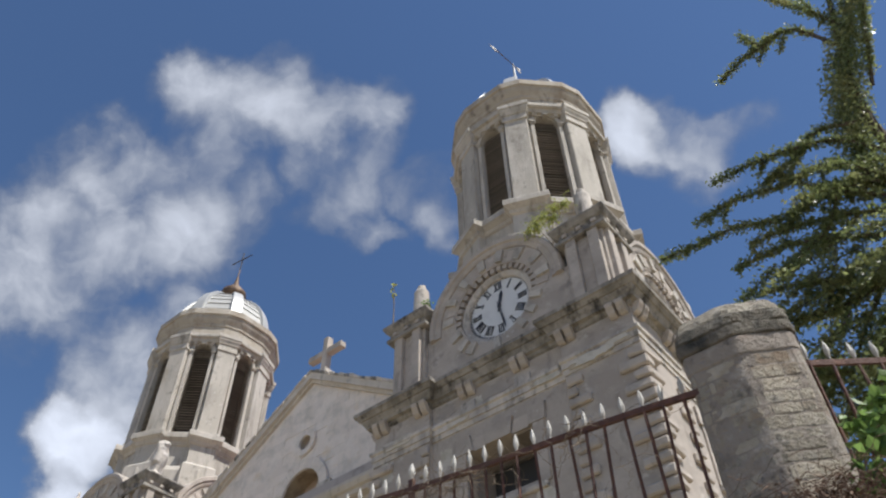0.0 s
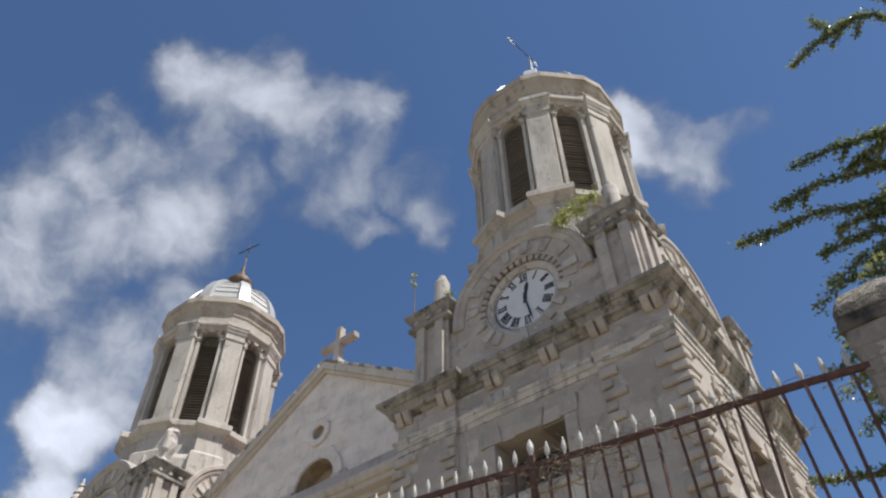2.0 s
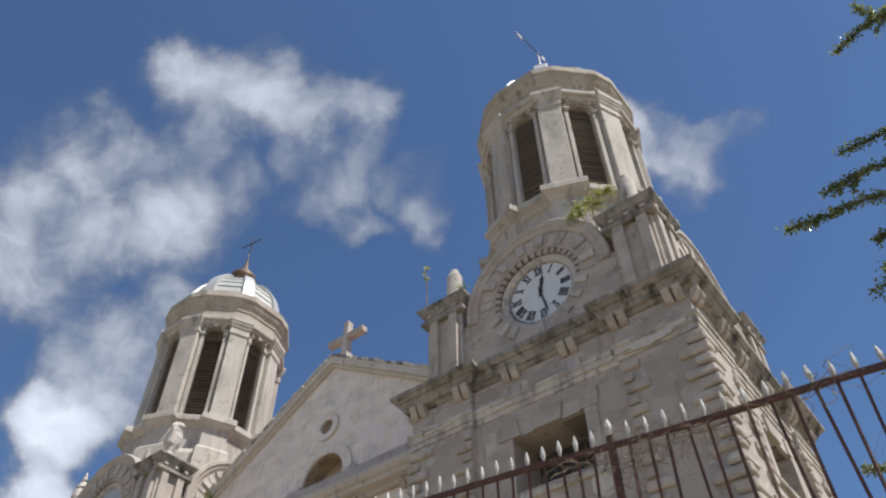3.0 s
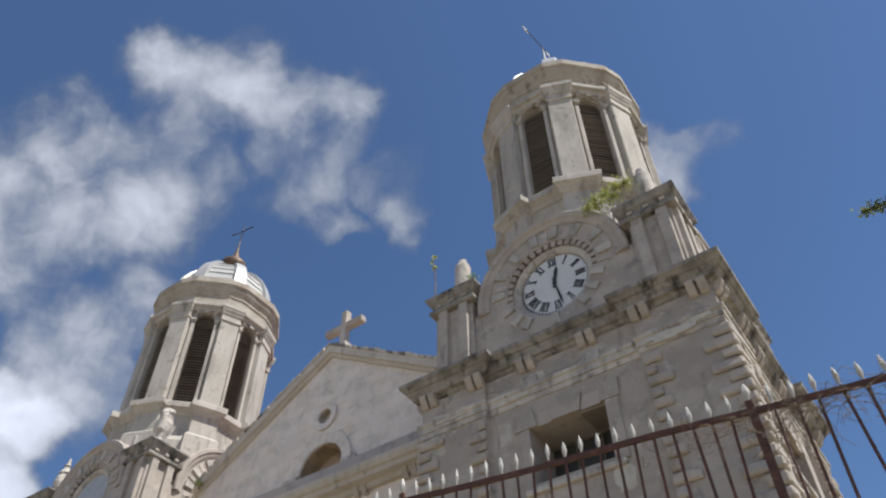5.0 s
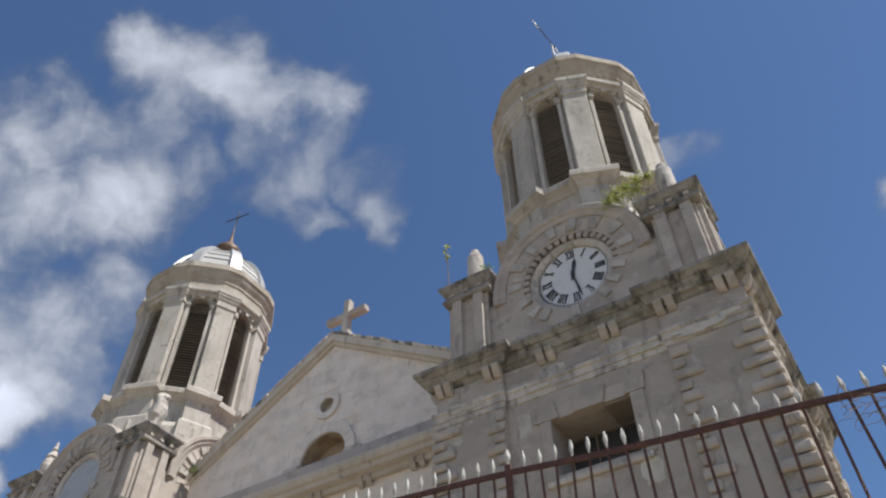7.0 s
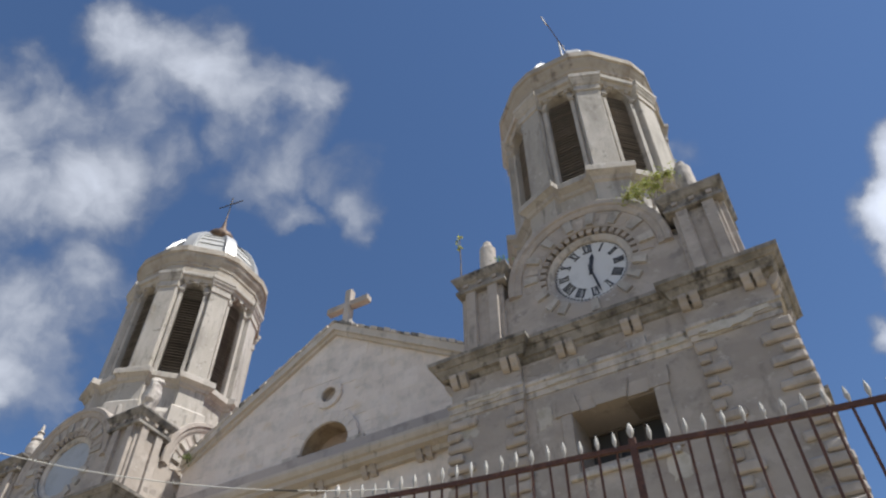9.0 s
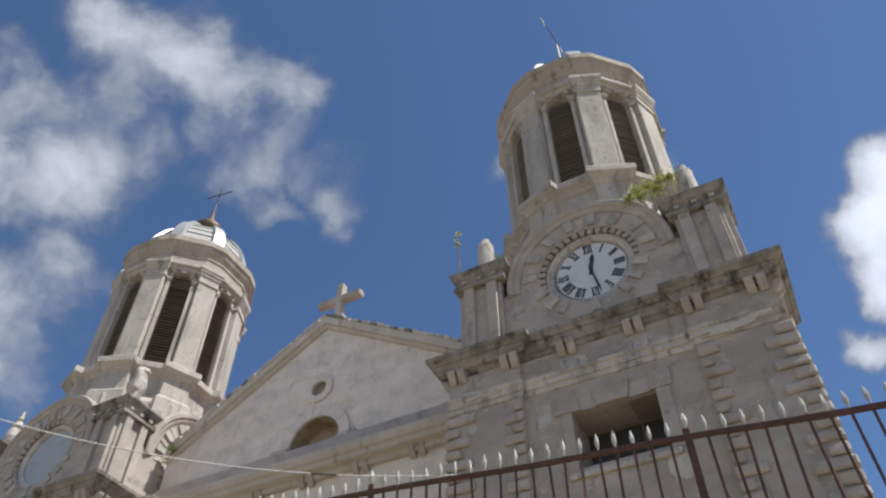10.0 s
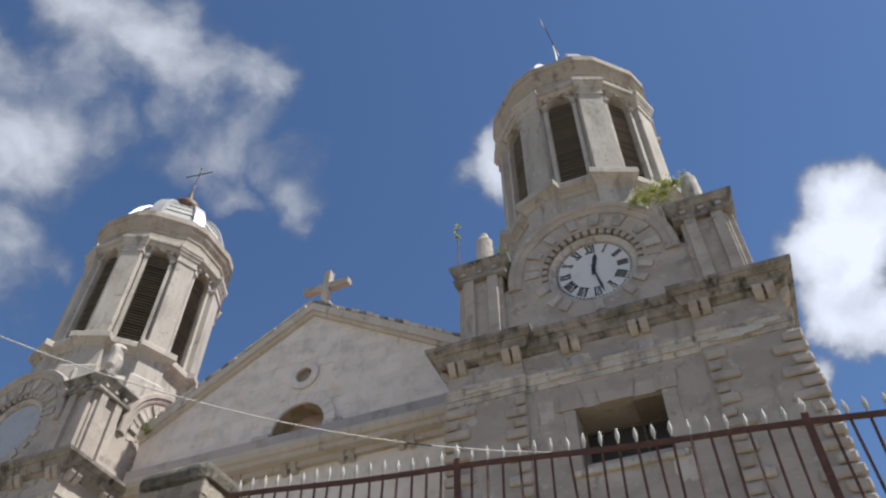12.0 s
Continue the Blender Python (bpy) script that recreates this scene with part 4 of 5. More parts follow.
        box(bm, x - 0.28, x + 0.28, GY - 0.12, GY + 0.05, 12.96, 13.10, bevel=0.015)
        part("impost_stone", bm, STONE, front, at=base)

    # blocking course, cornice and corbels below the gable
    bm = bmesh.new()
    box(bm, -HW, HW, GY - 0.14, GY + 0.2, 12.42, 12.97, bevel=0.02)
    part("blocking_course", bm, CEMENT, front, "dark grey cemented band under the gable", at=base)
    bm = bmesh.new()
    prof = [(0.1, 11.85), (-0.1, 11.85), (-0.12, 11.98), (-0.34, 12.02), (-0.36, 12.14), (-0.44, 12.18), (-0.5, 12.3), (-0.5, 12.4), (-0.14, 12.46), (0.1, 12.46)]
    loft(bm, [[(x, GY + y, z) for y, z in prof] for x in (-HW, HW)])
    part("nave_cornice", bm, CREAM, front, "moulded stone cornice of the nave", at=base)
    me = share("corbel", corbel_mesh)
    for i in range(7):
        for dx in (-0.14, 0.14):
            part("corbel", me, None, front, at=base @ Matrix.Translation((-4.95 + 1.65 * i + 0.1 + dx, GY + 0.03, 11.58)))
    # roof behind
    bm = bmesh.new()
    loft(bm, [[(-HW - 4, y, 12.2), (0, y, 17.2), (HW + 4, y, 12.2), (HW + 4, y, 12.0), (-HW - 4, y, 12.0)] for y in (GY + 5.3, GY + 42)])
    part("nave_roof", bm, ROOF, front, "red sheet roof of the nave", at=base)
    bm = bmesh.new()
    loft(bm, [[(-HW, y, 14.0), (0, y, 17.2), (HW, y, 14.0), (HW, y, 13.8), (-HW, y, 13.8)] for y in (GY + 1.3, GY + 5.3)])
    part("nave_roof", bm, ROOF, front, at=base)
    bm = bmesh.new()
    box(bm, -HW - 3.6, HW + 3.6, GY + 5.4, GY + 41.5, YARD, 12.05)
    part("nave_wall", bm, RENDER, front, at=base)

    cross = thing("stone_cross", (CN + 0.1, GY + 0.35, APEX - 0.06), "pale stone latin cross on the gable apex", "cross")
    bm = bmesh.new()
    box(bm, -0.36, 0.36, -0.3, 0.3, 0, 0.22, bevel=0.03)
    part("foot", bm, STONE, cross)
    bm = bmesh.new()
    box(bm, -0.12, 0.12, -0.13, 0.13, 0.2, 1.80, bevel=0.02)
    part("shaft", bm, BLOCK, cross)
    for x0, x1 in ((-0.82, -0.12), (0.12, 0.82)):
        bm = bmesh.new()
        box(bm, x0, x1, -0.13, 0.13, 1.0, 1.24, bevel=0.02)
        part("arm", bm, BLOCK, cross)


nave()


# ---- fence, pillars, cable ----
def front_z(x):
    return 4.003 + 0.087 * -x


def front_y(x):
    return 3.36 + 0.012 * x


def iron_fence(x0, x1, posts, fence_y, fence_z, label="rust-red iron railing with silver spear tips", step=0.1186):
    fence = thing("iron_fence", ((x0 + x1) / 2, 3.3, YARD + 0.25), label, "fence", "railings on the churchyard wall")
    back = Matrix.Translation((-(x0 + x1) / 2, -3.3, -YARD - 0.25))
    for dz in (-0.14, -1.25):
        bm = bmesh.new()
        n = 24
        rings = []
        for i in range(n + 1):
            x = x0 + (x1 - x0) * i / n
            z, y = fence_z(x) + dz + 0.008 * math.sin(x * 3.1), fence_y(x)
            rings.append([(x, y - 0.012, z - 0.019), (x, y + 0.012, z - 0.019), (x, y + 0.012, z + 0.016), (x, y - 0.012, z + 0.016)])
        loft(bm, rings)
        part("rail", bm, IRON, fence, at=back)

    def bar_mesh():
        bm = bmesh.new()
        tube(bm, [(0, 0, -1.75), (0, 0, -0.13)], 0.0095)
        return finish(bm, "bar", IRON)

    def tip_mesh(s):
        bm = bmesh.new()
        lathe(bm, [(0.009 * s, -0.15), (0.010 * s, -0.115), (0.024 * s, -0.085), (0.028 * s, -0.066), (0.019 * s, -0.032), (0.002, 0.0)], 6)
        return finish(bm, "spear_tip", TIP)

    def post_mesh():
        bm = bmesh.new()
        box(bm, -0.024, 0.024, -0.012, 0.012, -1.75, -0.09, bevel=0.004)
        return finish(bm, "post", IRON)
    x = x0 + (posts[0] - x0) % step
    while x < x1 - 0.03:
        near = min((abs(x - p) for p in posts), default=1)
        m = back @ Matrix.Translation((x, fence_y(x), fence_z(x) + random.uniform(-0.012, 0.012))) @ pose(0, 0, 0, random.uniform(-2, 2), random.uniform(-2.2, 2.2), random.uniform(0, 60))
        if near > 0.075:
            bar = part("bar", share("bar", bar_mesh), None, fence, at=m)
            part("spear_tip", share("tip", lambda: tip_mesh(0.62)), None, bar)
        x += step
    for p in posts:
        m = back @ Matrix.Translation((p, fence_y(p), fence_z(p) + 0.02))
        post = part("post", share("post", post_mesh), None, fence, at=m)
        part("spear_tip", share("bigtip", lambda: tip_mesh(0.92)), None, post, at=(0, 0, 0.03))


iron_fence(-9.85, -0.96, (-2.98, -5.47, -7.84), front_y, front_z)
iron_fence(-0.68, 2.4, (1.2,), lambda x: 3.82 + 0.74 * (x + 0.41), lambda x: 4.27 - 0.03 * (x + 0.41), step=0.1, label="rust-red iron railing turning back beside the stone pillar")


def square_pillar(cx, cy, hw, top, turn, label, courses, bricks, rough):
    pil = thing("gate_pillar", Matrix.Translation((cx, cy, YARD)) @ turned(turn), label, "pillar", "stone pillars of the fence")
    base = Matrix.Translation((0, 0, -YARD))
    bm = bmesh.new()
    box(bm, -hw + 0.004, hw - 0.004, -hw + 0.004, hw - 0.004, YARD, top - 0.1)
    core = part("core", bm, MORTAR, pil, at=base)
    z = YARD
    while z < top - 0.3:
        h = random.uniform(*courses)
        for k in range(4):
            x = -hw
            while x < hw - 0.05:
                w = min(random.uniform(*bricks), hw - x)
                if hw - x - w < 0.07:
                    w = hw - x
                bm = bmesh.new()
                box(bm, x + 0.0025, x + w - 0.0025, -hw - random.uniform(-0.002, 0.006), -hw + 0.05, z + 0.002, z + h - 0.002, bevel=0.005, jitter=rough * 0.4)
                part("stone", bm, RUBBLE, core, at=quarter(k))
                x += w
        z += h
    bm = bmesh.new()
    rows = ((hw - 0.01, z - 0.01), (hw + 0.012, z), (hw + 0.012, top - 0.19), (hw + 0.0, top - 0.18), (hw + 0.03, top - 0.165), (hw + 0.038, top - 0.09), (hw + 0.025, top - 0.05), (hw * 0.9, top + 0.01), (hw * 0.55, top + 0.075), (0.03, top + 0.1))
    n = 8
    rings = []
    for q, zz in rows:
        ring = []
        for k in range(4):
            c, s = round(math.cos(k * math.pi / 2)), round(math.sin(k * math.pi / 2))
            for i in range(n):
                u, v = -q + 2 * q * i / n, -q
                f = 0.93 if i == 0 else 1.0
                ring.append((f * (c * u - s * v), f * (s * u + c * v), zz))
        rings.append(ring)
    loft(bm, rings)
    for v in bm.verts:
        v.co += Vector(noise.noise_vector(v.co * 8.0)) * rough
    part("cap", bm, CAPSTONE, pil, "rough dark stone cap", at=base)




def corner_pillar():
    """The blunt-cornered rubble pillar where the railing turns back."""
    at = Vector((-0.74, 3.55, YARD))
    pil = thing("corner_pillar", at, "blunt-cornered rubble stone pillar with a worn domed cap", "pillar", "stone pillars of the fence")
    plan_pts = [Vector((x - at.x, y - at.y, 0)) for x, y in ((-1.035, 3.335), (-0.72, 3.335), (-0.475, 3.48), (-0.50, 3.66), (-0.62, 3.78), (-1.0, 3.80))]
    for reach in (0.022, 0.01):
        nxt = []
        for p, q in zip(plan_pts, plan_pts[1:] + plan_pts[:1]):
            cut = min(0.25, reach / (q - p).length)
            nxt += [p.lerp(q, cut), p.lerp(q, 1 - cut)]
        plan_pts = nxt
    fine = []
    for p, q in zip(plan_pts, plan_pts[1:] + plan_pts[:1]):
        k = max(1, round((q - p).length / 0.045))
        fine += [p.lerp(q, i / k) for i in range(k)]
    plan_pts = fine
    n = len(plan_pts)
    lengths = [(plan_pts[(i + 1) % n] - plan_pts[i]).length for i in range(n)]
    round_len = sum(lengths)

    def along(s):
        s %= round_len
        for i, d in enumerate(lengths):
            if s <= d:
                return plan_pts[i].lerp(plan_pts[(i + 1) % n], s / d)
            s -= d
        return plan_pts[0]

    def ring(k, z):
        out = []
        for p in plan_pts:
            v = p * k
            out.append((v.x, v.y, z - YARD))
        return out
    bm = bmesh.new()
    loft(bm, [ring(0.9945, YARD), ring(0.9945, 4.1)])
    core = part("core", bm, MORTAR, pil)
    z = YARD + 0.1
    while z < 4.02:
        h = min(random.uniform(0.052, 0.088), 4.06 - z)
        s = random.uniform(0, 0.1)
        first = s
        while s < first + round_len - 0.01:
            w = min(random.uniform(0.09, 0.27), first + round_len - s)
            out = 1.0 + random.uniform(0.0, 0.012)
            bm = bmesh.new()
            cuts = max(2, int(w / 0.05))
            sections = []
            dz0, dz1 = random.uniform(-0.004, 0.004), random.uniform(-0.004, 0.004)
            for j in range(cuts + 1):
                f = j / cuts
                p = along(s + 0.004 + (w - 0.008) * f)
                k = out - (0.007 if j in (0, cuts) else 0.0)
                lo, hi = z + 0.004 + dz0 * f, z + h - 0.004 + dz1 * f
                sections.append([(p.x * q, p.y * q, zz - YARD) for q, zz in ((0.95, lo), (k - 0.008, lo), (k, lo + 0.005), (k, hi - 0.005), (k - 0.008, hi), (0.95, hi))])
            loft(bm, sections)
            part("stone", bm, RUBBLE, core)
            s += w
        z += h
    # old plaster left on the street face, worn through in places
    coat = bmesh.new()
    nx, nz = 44, 160
    grid = []
    for j in range(nz + 1):
        zz = YARD + 0.15 + (4.05 - YARD - 0.15) * j / nz
        row = []
        for i in range(nx + 1):
            p = along(0.002 + 0.315 * i / nx)
            u = Vector((p.x, p.y, zz))
            worn = noise.noise(u * 5.0) + 0.5 * noise.noise(u * 14.0)
            k = 1.003 + 0.022 * worn + 0.012 * noise.noise(u * 34.0) - 0.05 * max(0.0, (i - 36) / 8) ** 2 - (0.04 if i == 0 else 0)
            row.append(coat.verts.new((p.x * k, p.y * k, zz - YARD)))
        grid.append(row)
    for r0, r1 in zip(grid, grid[1:]):
        for i in range(nx):
            coat.faces.new((r0[i], r0[i + 1], r1[i + 1], r1[i]))
    part("plaster_coat", coat, MORTAR, pil, "worn grey plaster over the stones", smooth=True)
    bm = bmesh.new()
    loft(bm, [ring(0.99, 4.055), ring(1.012, 4.06), ring(1.02, 4.09), ring(1.02, 4.15), ring(1.0, 4.17)])
    for v in bm.verts:
        v.co += Vector(noise.noise_vector(v.co * 9.0)) * 0.006
    part("neck_band", bm, MORTAR, pil)
    # cap of rough slabs, each a little out of line with the next
    for name, rows, shake, mat, label in (
            ("cap", ((0.97, 4.172), (1.035, 4.174), (1.062, 4.183), (1.068, 4.225), (1.05, 4.246), (0.98, 4.25)), 0.008, CAPSTONE, "dark thin stone slab"),
            ("cap", ((0.97, 4.249), (1.03, 4.252), (1.052, 4.264), (1.045, 4.31), (1.018, 4.33), (0.92, 4.336)), 0.012, CAPSTONE, "rough dark stone slab"),
            ("cap_top", ((0.96, 4.325), (0.985, 4.335), (0.975, 4.368), (0.93, 4.386), (0.9, 4.398), (0.83, 4.425), (0.7, 4.448), (0.42, 4.47), (0.05, 4.475)), 0.011, CAPTOP, "worn brown mortar hump")):
        bm = bmesh.new()
        loft(bm, [ring(k, z) for k, z in rows])
        for v in bm.verts:
            v.co += Vector(noise.noise_vector(v.co * 8.0 + Vector((shake * 900, 0, 0)))) * shake + Vector(noise.noise_vector(v.co * 26.0)) * shake * 0.9
        part(name, bm, mat, pil, label)


corner_pillar()
square_pillar(-10.32, 3.42, 0.33, 5.02, turn=0, label="square dark stone pillar with a flat cap", courses=(0.1, 0.14), bricks=(0.14, 0.3), rough=0.0)


def overhead_cable():
    def at(x):
        s = x + 7.168
        return (x, 3.381 + 0.826 * s, 4.575 + 0.226 * s + 0.096 * s * s)
    bm = bmesh.new()
    tube(bm, [at(-7.168 - 0.13 * i) for i in range(60)], 0.0043, 6)
    cable = tagged(part("overhead_cable", bm, WIRE, None), "thin pale cable slung from the railing", "cable")
    bm = bmesh.new()
    tube(bm, [at(-7.85 - 0.02 * i) for i in range(8)], 0.006, 6)
    part("sleeve", bm, BLACKTAPE, cable, "black tape round the cable end")


overhead_cable()


# ---- plants ----
def leaf(bm, p, d, size, width=0.55, fold=0.25):
    """One folded pointed leaf at p along d."""
    d = d.normalized()
    side = d.cross(Vector((random.gauss(0, 1), random.gauss(0, 1), random.gauss(0, 1)))).normalized()
    up = side.cross(d)
    a, b = p, p + d * size
    m = p + d * size * 0.45
    l = m + side * size * width * 0.5 + up * size * fold * 0.4
    r = m - side * size * width * 0.5 + up * size * fold * 0.4
    va, vb, vl, vr = (bm.verts.new(q) for q in (a, b, l, r))
    bm.faces.new((va, vr, vb))
    bm.faces.new((va, vb, vl))


def rand_dir():
    return Vector((random.gauss(0, 1), random.gauss(0, 1), random.gauss(0, 1))).normalized()


def smooth_path(points, n):
    """Points along a soft curve through the given ones."""
    pts = [Vector(p) for p in points]
    out = []
    for i in range(n + 1):
        s = i / n * (len(pts) - 1)
        k = min(int(s), len(pts) - 2)
        f = s - k
        p0, p1, p2, p3 = pts[max(k - 1, 0)], pts[k], pts[k + 1], pts[min(k + 2, len(pts) - 1)]
        out.append(0.5 * (2 * p1 + (p2 - p0) * f + (2 * p0 - 5 * p1 + 4 * p2 - p3) * f * f + (3 * p1 - p0 - 3 * p2 + p3) * f ** 3))
    return out


def tree():
    t = thing("tree", (1.9, 6.9, YARD), "broad tree with long drooping twigs of small glossy leaves", "tree")
    back = Matrix.Translation((-1.9, -6.9, -YARD))
    hub = Vector((0.95, 6.4, 6.6))
    bm = bmesh.new()
    tube(bm, smooth_path([(1.9, 6.9, YARD - 0.1), (1.75, 6.8, 4.2), (1.4, 6.6, 5.6), hub, (0.72, 6.15, 8.2), (1.2, 6.1, 10.4)], 20), [0.2 - 0.0088 * i for i in range(21)], 8)
    part("trunk", bm, BARK, t, "dark rough trunk", at=back)
    limbs = TREE_LIMBS
    rnd = random.Random(4)
    wood = bmesh.new()
    crown = bmesh.new()

    def dress(path, spread, per_m, size):
        for p, q in zip(path, path[1:]):
            d = q - p
            for _ in range(max(1, int(per_m * d.length))):
                base = p + d * rnd.random() + rand_dir() * rnd.uniform(0, spread)
                leaf(crown, base, (d.normalized() * 0.6 + rand_dir()), size * rnd.uniform(0.7, 1.25))

    for limb in limbs:
        path = smooth_path(limb, 14)
        bm = bmesh.new()
        tube(bm, path, [0.022 * (1 - 0.85 * i / 14) + 0.003 for i in range(15)], 5)
        part("limb", bm, BARK, t, at=back)
        dress(path[2:], 0.075, 800, 0.044)
        for j in range(3, 14):
            for _ in range(1):
                if rnd.random() < (0.5 if j < 9 else 0.2):
                    d = (path[min(j + 1, 14)] - path[j]).normalized()
                    side = (d * 0.9 + rand_dir() * 0.7 + Vector((0, 0, -0.15))).normalized()
                    ln = rnd.uniform(0.12, 0.34) * (1.1 - j / 20)
                    tw = [path[j], path[j] + side * ln * 0.5, path[j] + side * ln + Vector((0, 0, -0.05))]
                    tube(wood, tw, [0.007, 0.005, 0.002], 4)
                    dress(tw, 0.055, 520, 0.044)
    # the dense heart of the crown
    for _ in range(150):
        c = Vector((rnd.gauss(0.25, 0.6), rnd.gauss(6.4, 0.4), rnd.gauss(6.05, 0.55)))
        if c.x < -0.9 + 0.3 * abs(c.z - 5.9) or c.z > 7.3:
            continue
        d = (c - hub).normalized() * 0.6 + Vector((-0.5, 0, -0.35)) + rand_dir() * 0.4
        tw = [c, c + d * 0.25, c + d * 0.5 + Vector((0, 0, -0.06))]
        tube(wood, tw, [0.009, 0.006, 0.003], 4)
        dress(tw, 0.09, 380, 0.048)
    # ivy-like sleeve round the upright stem
    stem = smooth_path([(0.85, 6.3, 6.6), (0.5, 6.15, 7.5), (0.66, 6.1, 8.5), (1.08, 6.1, 9.5), (1.65, 6.1, 10.8)], 20)
    for p, q in zip(stem, stem[1:]):
        for _ in range(900):
            base = p.lerp(q, rnd.random()) + rand_dir() * rnd.uniform(0.03, 0.27)
            leaf(crown, base, rand_dir() + Vector((0, 0, -0.5)), 0.042 * rnd.uniform(0.7, 1.3))
    tagged(part("twig", wood, BARK, t, "thin dark twigs all through the crown", at=back), kind="stuff")
    tagged(part("crown", crown, LEAF, t, "small glossy green leaves along drooping twigs", at=back), kind="stuff")


TREE_LIMBS = [
    [(0.9, 6.4, 6.6), (0.36, 5.95, 7.0), (-0.08, 5.85, 7.2), (-0.45, 5.85, 7.14), (-0.86, 5.85, 7.33), (-1.27, 5.85, 7.36), (-1.69, 5.85, 7.42)],
    [(0.9, 6.3, 6.8), (0.23, 5.85, 7.46), (-0.21, 5.85, 7.52), (-0.76, 5.85, 7.69), (-1.22, 5.85, 7.64)],
    [(0.75, 6.2, 7.5), (0.37, 5.85, 7.74), (-0.04, 5.8, 7.9), (-0.43, 5.8, 8.0), (-0.87, 5.8, 8.03)],
    [(0.7, 6.2, 7.2), (0.21, 5.95, 7.18), (-0.1, 5.9, 7.45), (-0.27, 5.9, 7.82)],
    [(0.95, 6.1, 9.3), (0.62, 5.85, 9.77), (0.27, 5.85, 9.78), (-0.03, 5.85, 9.76), (-0.33, 5.85, 9.62)],
    [(0.27, 5.85, 9.76), (0.18, 5.85, 10.02), (0.14, 5.85, 10.2)],
    [(1.1, 6.1, 9.6), (0.9, 6.0, 10.1), (0.66, 6.0, 10.8)],
    [(0.9, 6.4, 6.5), (0.19, 5.95, 6.54), (-0.37, 5.9, 6.8), (-0.63, 5.9, 6.87), (-0.99, 5.9, 6.88)],
    [(0.9, 6.4, 6.3), (0.04, 6.05, 6.15), (-0.46, 6.0, 6.4), (-1.1, 6.0, 6.6)],
    [(0.9, 6.4, 6.4), (0.3, 6.1, 6.2), (-0.3, 6.1, 6.1), (-0.85, 6.1, 6.2)],
    [(0.9, 6.5, 6.2), (0.2, 6.3, 5.8), (-0.5, 6.3, 5.6), (-1.0, 6.2, 5.75)],
    [(0.9, 6.5, 6.2), (0.3, 6.4, 5.4), (-0.4, 6.4, 5.1), (-0.9, 6.4, 5.3)],
    [(0.9, 6.5, 6.2), (0.1, 6.6, 5.9), (-0.7, 6.9, 5.3), (-1.4, 7.0, 5.2), (-2.1, 7.06, 5.35)],
    [(0.9, 6.5, 6.1), (0.0, 6.7, 5.5), (-0.9, 6.95, 4.9), (-1.7, 7.05, 4.9), (-2.2, 7.1, 5.0)],
    [(0.95, 6.2, 8.6), (1.2, 6.0, 9.2), (1.5, 5.9, 10.0)],
    [(0.9, 6.2, 7.8), (1.4, 6.0, 8.4), (2.0, 5.9, 9.0)],
    [(0.6, 6.0, 8.0), (0.22, 5.85, 8.01), (-0.12, 5.85, 7.77), (-0.31, 5.85, 7.74), (-0.45, 5.85, 7.7)],
    [(0.7, 6.1, 7.3), (0.08, 5.85, 7.23), (-0.17, 5.85, 7.17), (-0.42, 5.85, 7.03), (-0.8, 5.85, 7.03)],
    [(0.8, 6.3, 7.0), (0.23, 5.85, 7.2), (-0.1, 5.85, 6.79), (-0.42, 5.85, 6.63), (-0.69, 5.85, 6.51)],
    [(0.9, 6.4, 6.6), (0.5, 6.0, 6.7), (0.0, 5.9, 6.9), (-0.5, 5.85, 7.0)],
]
tree()


def leafy_shrub(name, at, label, category, mat, clumps, count, size, spread):
    s = thing(name, at, label, category)
    rnd = random.Random(len(label) * 7 + int(abs(at[0]) * 100))
    o = Vector(at)
    bm, lv = bmesh.new(), bmesh.new()
    for c in clumps:
        c = Vector(c)
        path = smooth_path([o, o.lerp(c, 0.5) + rand_dir() * spread * 0.4, c], 6)
        tube(bm, [p - o for p in path], [size * 0.21 * (1 - 0.1 * i) for i in range(7)], 4)
        for _ in range(count):
            base = c + rand_dir() * abs(rnd.gauss(0, spread)) - o
            leaf(lv, base, rand_dir() + Vector((0, 0, 0.25)), size * rnd.uniform(0.6, 1.3), width=0.75)
    part("stem", bm, BARK if mat is not WEED else DRY, s)
    tagged(part("foliage", lv, mat, s), kind="stuff")


leafy_shrub("climbing_vine", (-0.1, 3.28, YARD + 0.25), "broad-leaved green vine climbing the railing by the pillar", "vine", VINE,
            [(-0.36, 3.3, 3.42), (-0.26, 3.35, 3.54), (-0.2, 3.3, 3.45), (-0.33, 3.3, 3.33), (-0.4, 3.28, 3.2), (-0.12, 3.35, 3.58), (-0.05, 3.4, 3.45), (-0.25, 3.28, 3.1), (-0.42, 3.25, 3.1), (-0.14, 3.3, 3.3)], 55, 0.062, 0.05)
leafy_shrub("wall_shrub", (-5.75, 11.5, 15.25), "yellow-green weed rooted in the pier cap beside the clock", "weed", WEED,
            [(-6.2, 11.2, 15.75), (-5.95, 11.1, 15.6), (-5.7, 11.15, 15.95), (-5.4, 11.2, 16.05), (-5.15, 11.25, 16.1), (-6.0, 11.2, 15.95), (-5.5, 11.2, 15.75)], 200, 0.062, 0.15)
leafy_shrub("pier_weed", (-10.78, 11.15, 15.22), "thin weed stem with few leaves on the pier cap", "weed", WEED,
            [(-10.78, 11.13, 16.75), (-10.8, 11.13, 16.4)], 12, 0.1, 0.07)
leafy_shrub("ledge_weed", (-9.6, 11.5, 15.25), "small green tuft behind the stone urn", "weed", VINE, [(-9.75, 11.3, 15.5), (-9.6, 11.3, 15.4)], 40, 0.06, 0.09)
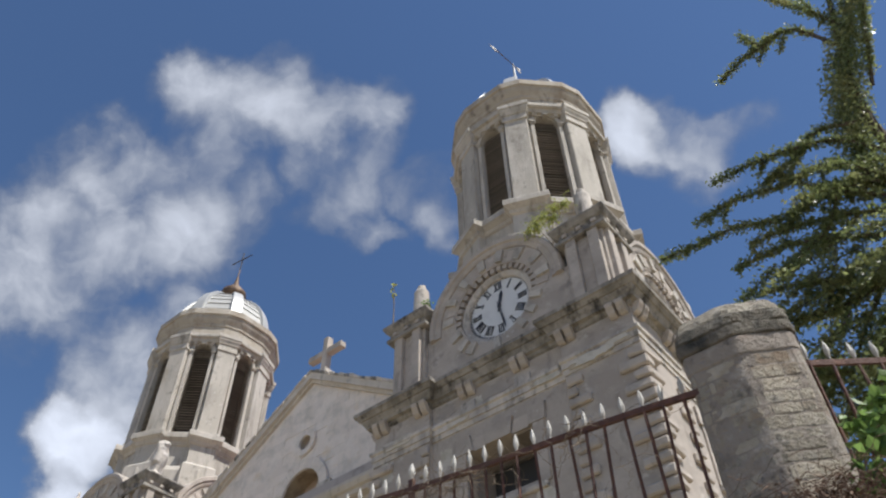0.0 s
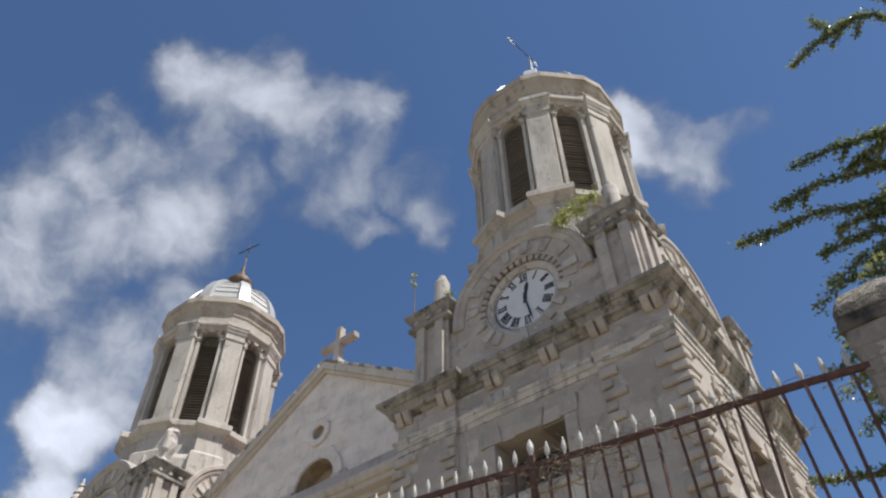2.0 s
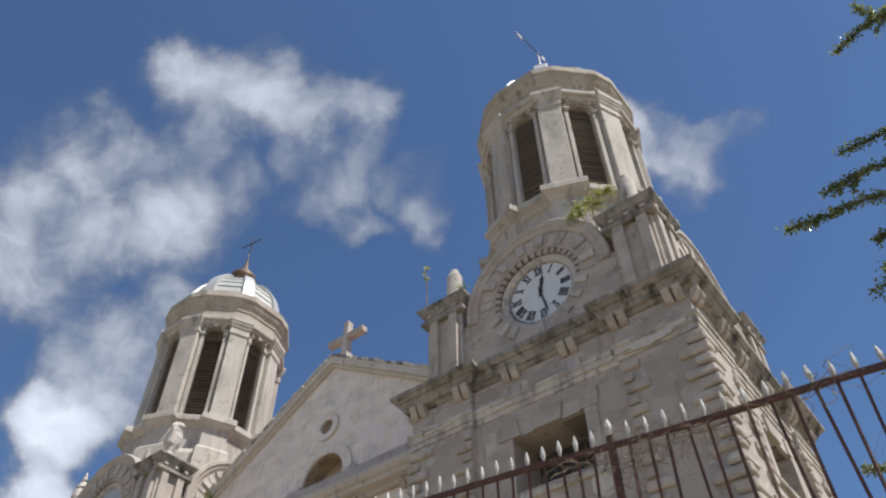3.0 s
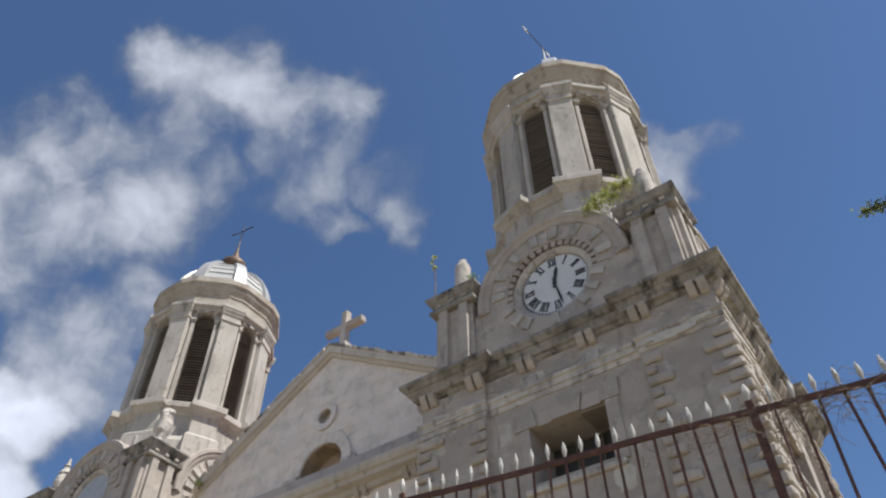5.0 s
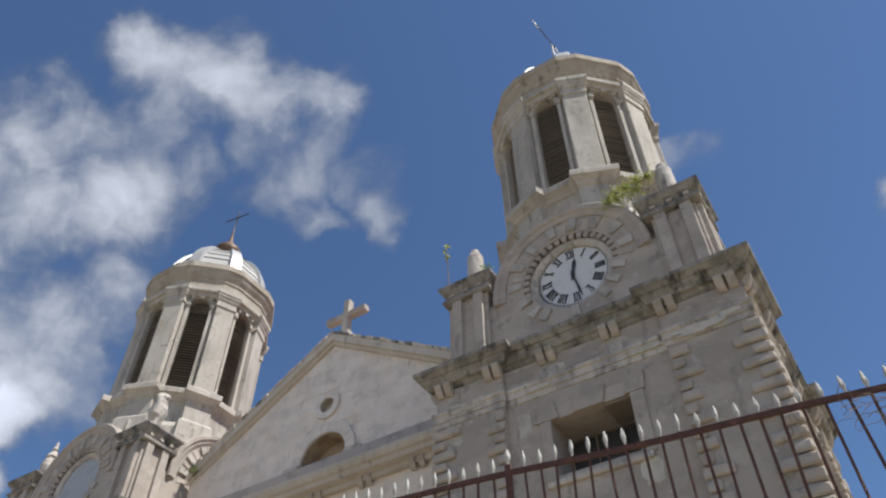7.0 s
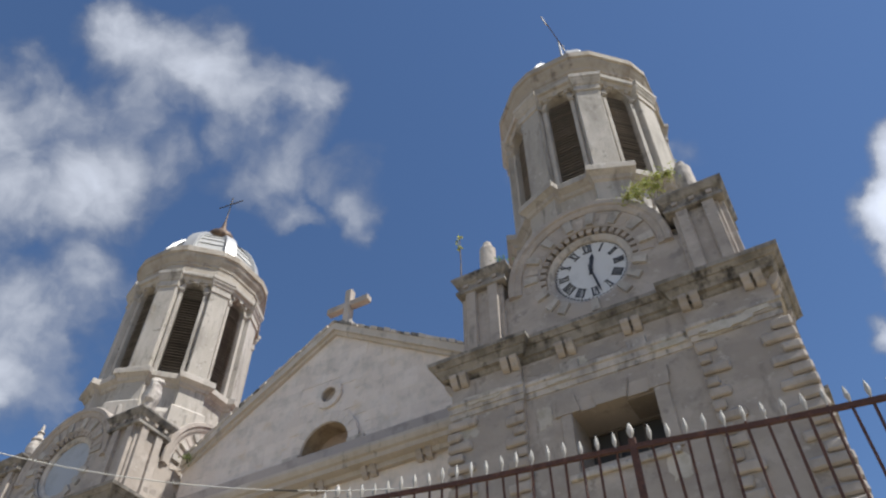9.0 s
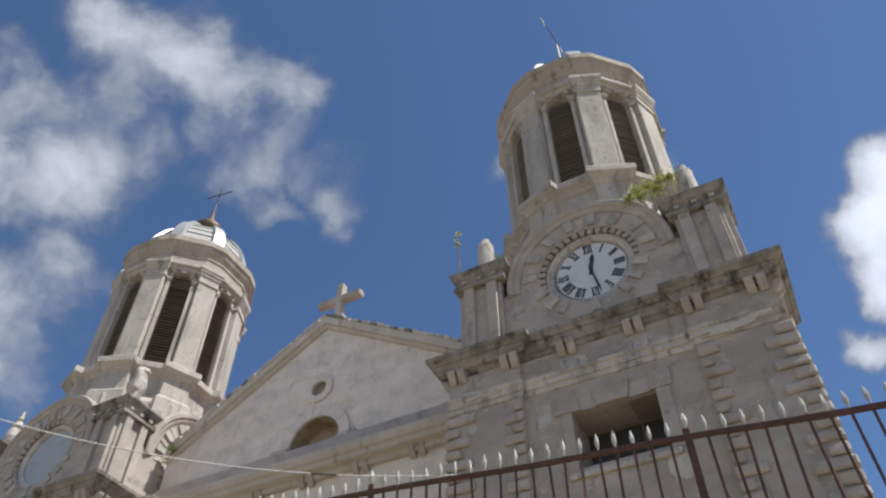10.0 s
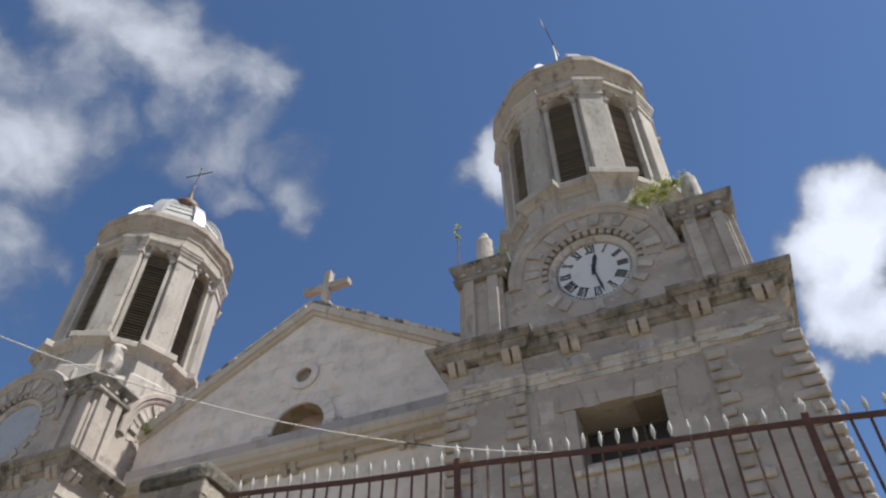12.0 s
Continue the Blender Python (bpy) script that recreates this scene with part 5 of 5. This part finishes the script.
leafy_shrub("gable_weed", (CN - 5.1, 13.0, 14.1), "small dark green tuft on the gable coping", "weed", LEAF, [(CN - 5.15, 12.98, 14.3), (CN - 5.0, 12.98, 14.2)], 50, 0.08, 0.1)


def twig_tangle(name, at, label, curls, centre, reach, thick, leaves=0, mat=DRY):
    tang = thing(name, at, label, "dead vine")
    rnd = random.Random(int(abs(at[0]) * 37) + curls)
    o = Vector(at)
    bm = bmesh.new()
    for _ in range(curls):
        p = Vector([c + rnd.gauss(0, r * 0.5) for c, r in zip(centre, reach)])
        d = rand_dir()
        pts = [p]
        for _ in range(6):
            d = (d + rand_dir() * 0.7 + Vector((0.25 if rnd.random() < 0.5 else -0.25, 0, -0.12))).normalized()
            pts.append(pts[-1] + Vector((d.x * 0.05, d.y * 0.03, d.z * 0.035)))
        tube(bm, [q - o for q in pts], rnd.uniform(0.6, 1.3) * thick, 4)
    for _ in range(leaves):
        p = Vector([c + rnd.gauss(0, r * 0.45) for c, r in zip(centre, reach)]) - o
        leaf(bm, p, rand_dir(), 0.026 * rnd.uniform(0.5, 1.4))
    tagged(part("tangle", bm, mat, tang), kind="stuff")


twig_tangle("dead_creeper", (-0.72, 3.15, 2.8), "brown dead creeper heaped against the blunt-cornered pillar", 520, (-0.66, 3.14, 3.045), (0.42, 0.1, 0.13), 0.0016, leaves=2200, mat=DEADLEAF)
twig_tangle("dead_creeper", (-2.7, 3.33, 3.7), "brown dead creeper straggling under the top rail", 120, (-2.7, 3.33, 4.03), (0.55, 0.05, 0.09), 0.0016, leaves=24)
twig_tangle("dead_creeper", (-1.5, 3.33, 3.7), "dry creeper stems wound along the top rail", 26, (-1.95, 3.33, 4.0), (0.5, 0.04, 0.04), 0.002)
twig_tangle("dead_creeper", (-3.2, 3.33, 3.9), "dry creeper stems wound along the top rail", 22, (-3.1, 3.33, 4.1), (0.55, 0.05, 0.05), 0.0022)
twig_tangle("dead_creeper", (-1.4, 3.33, 3.6), "loose dry creeper hanging from the railing", 9, (-1.42, 3.33, 3.78), (0.25, 0.05, 0.3), 0.0014)
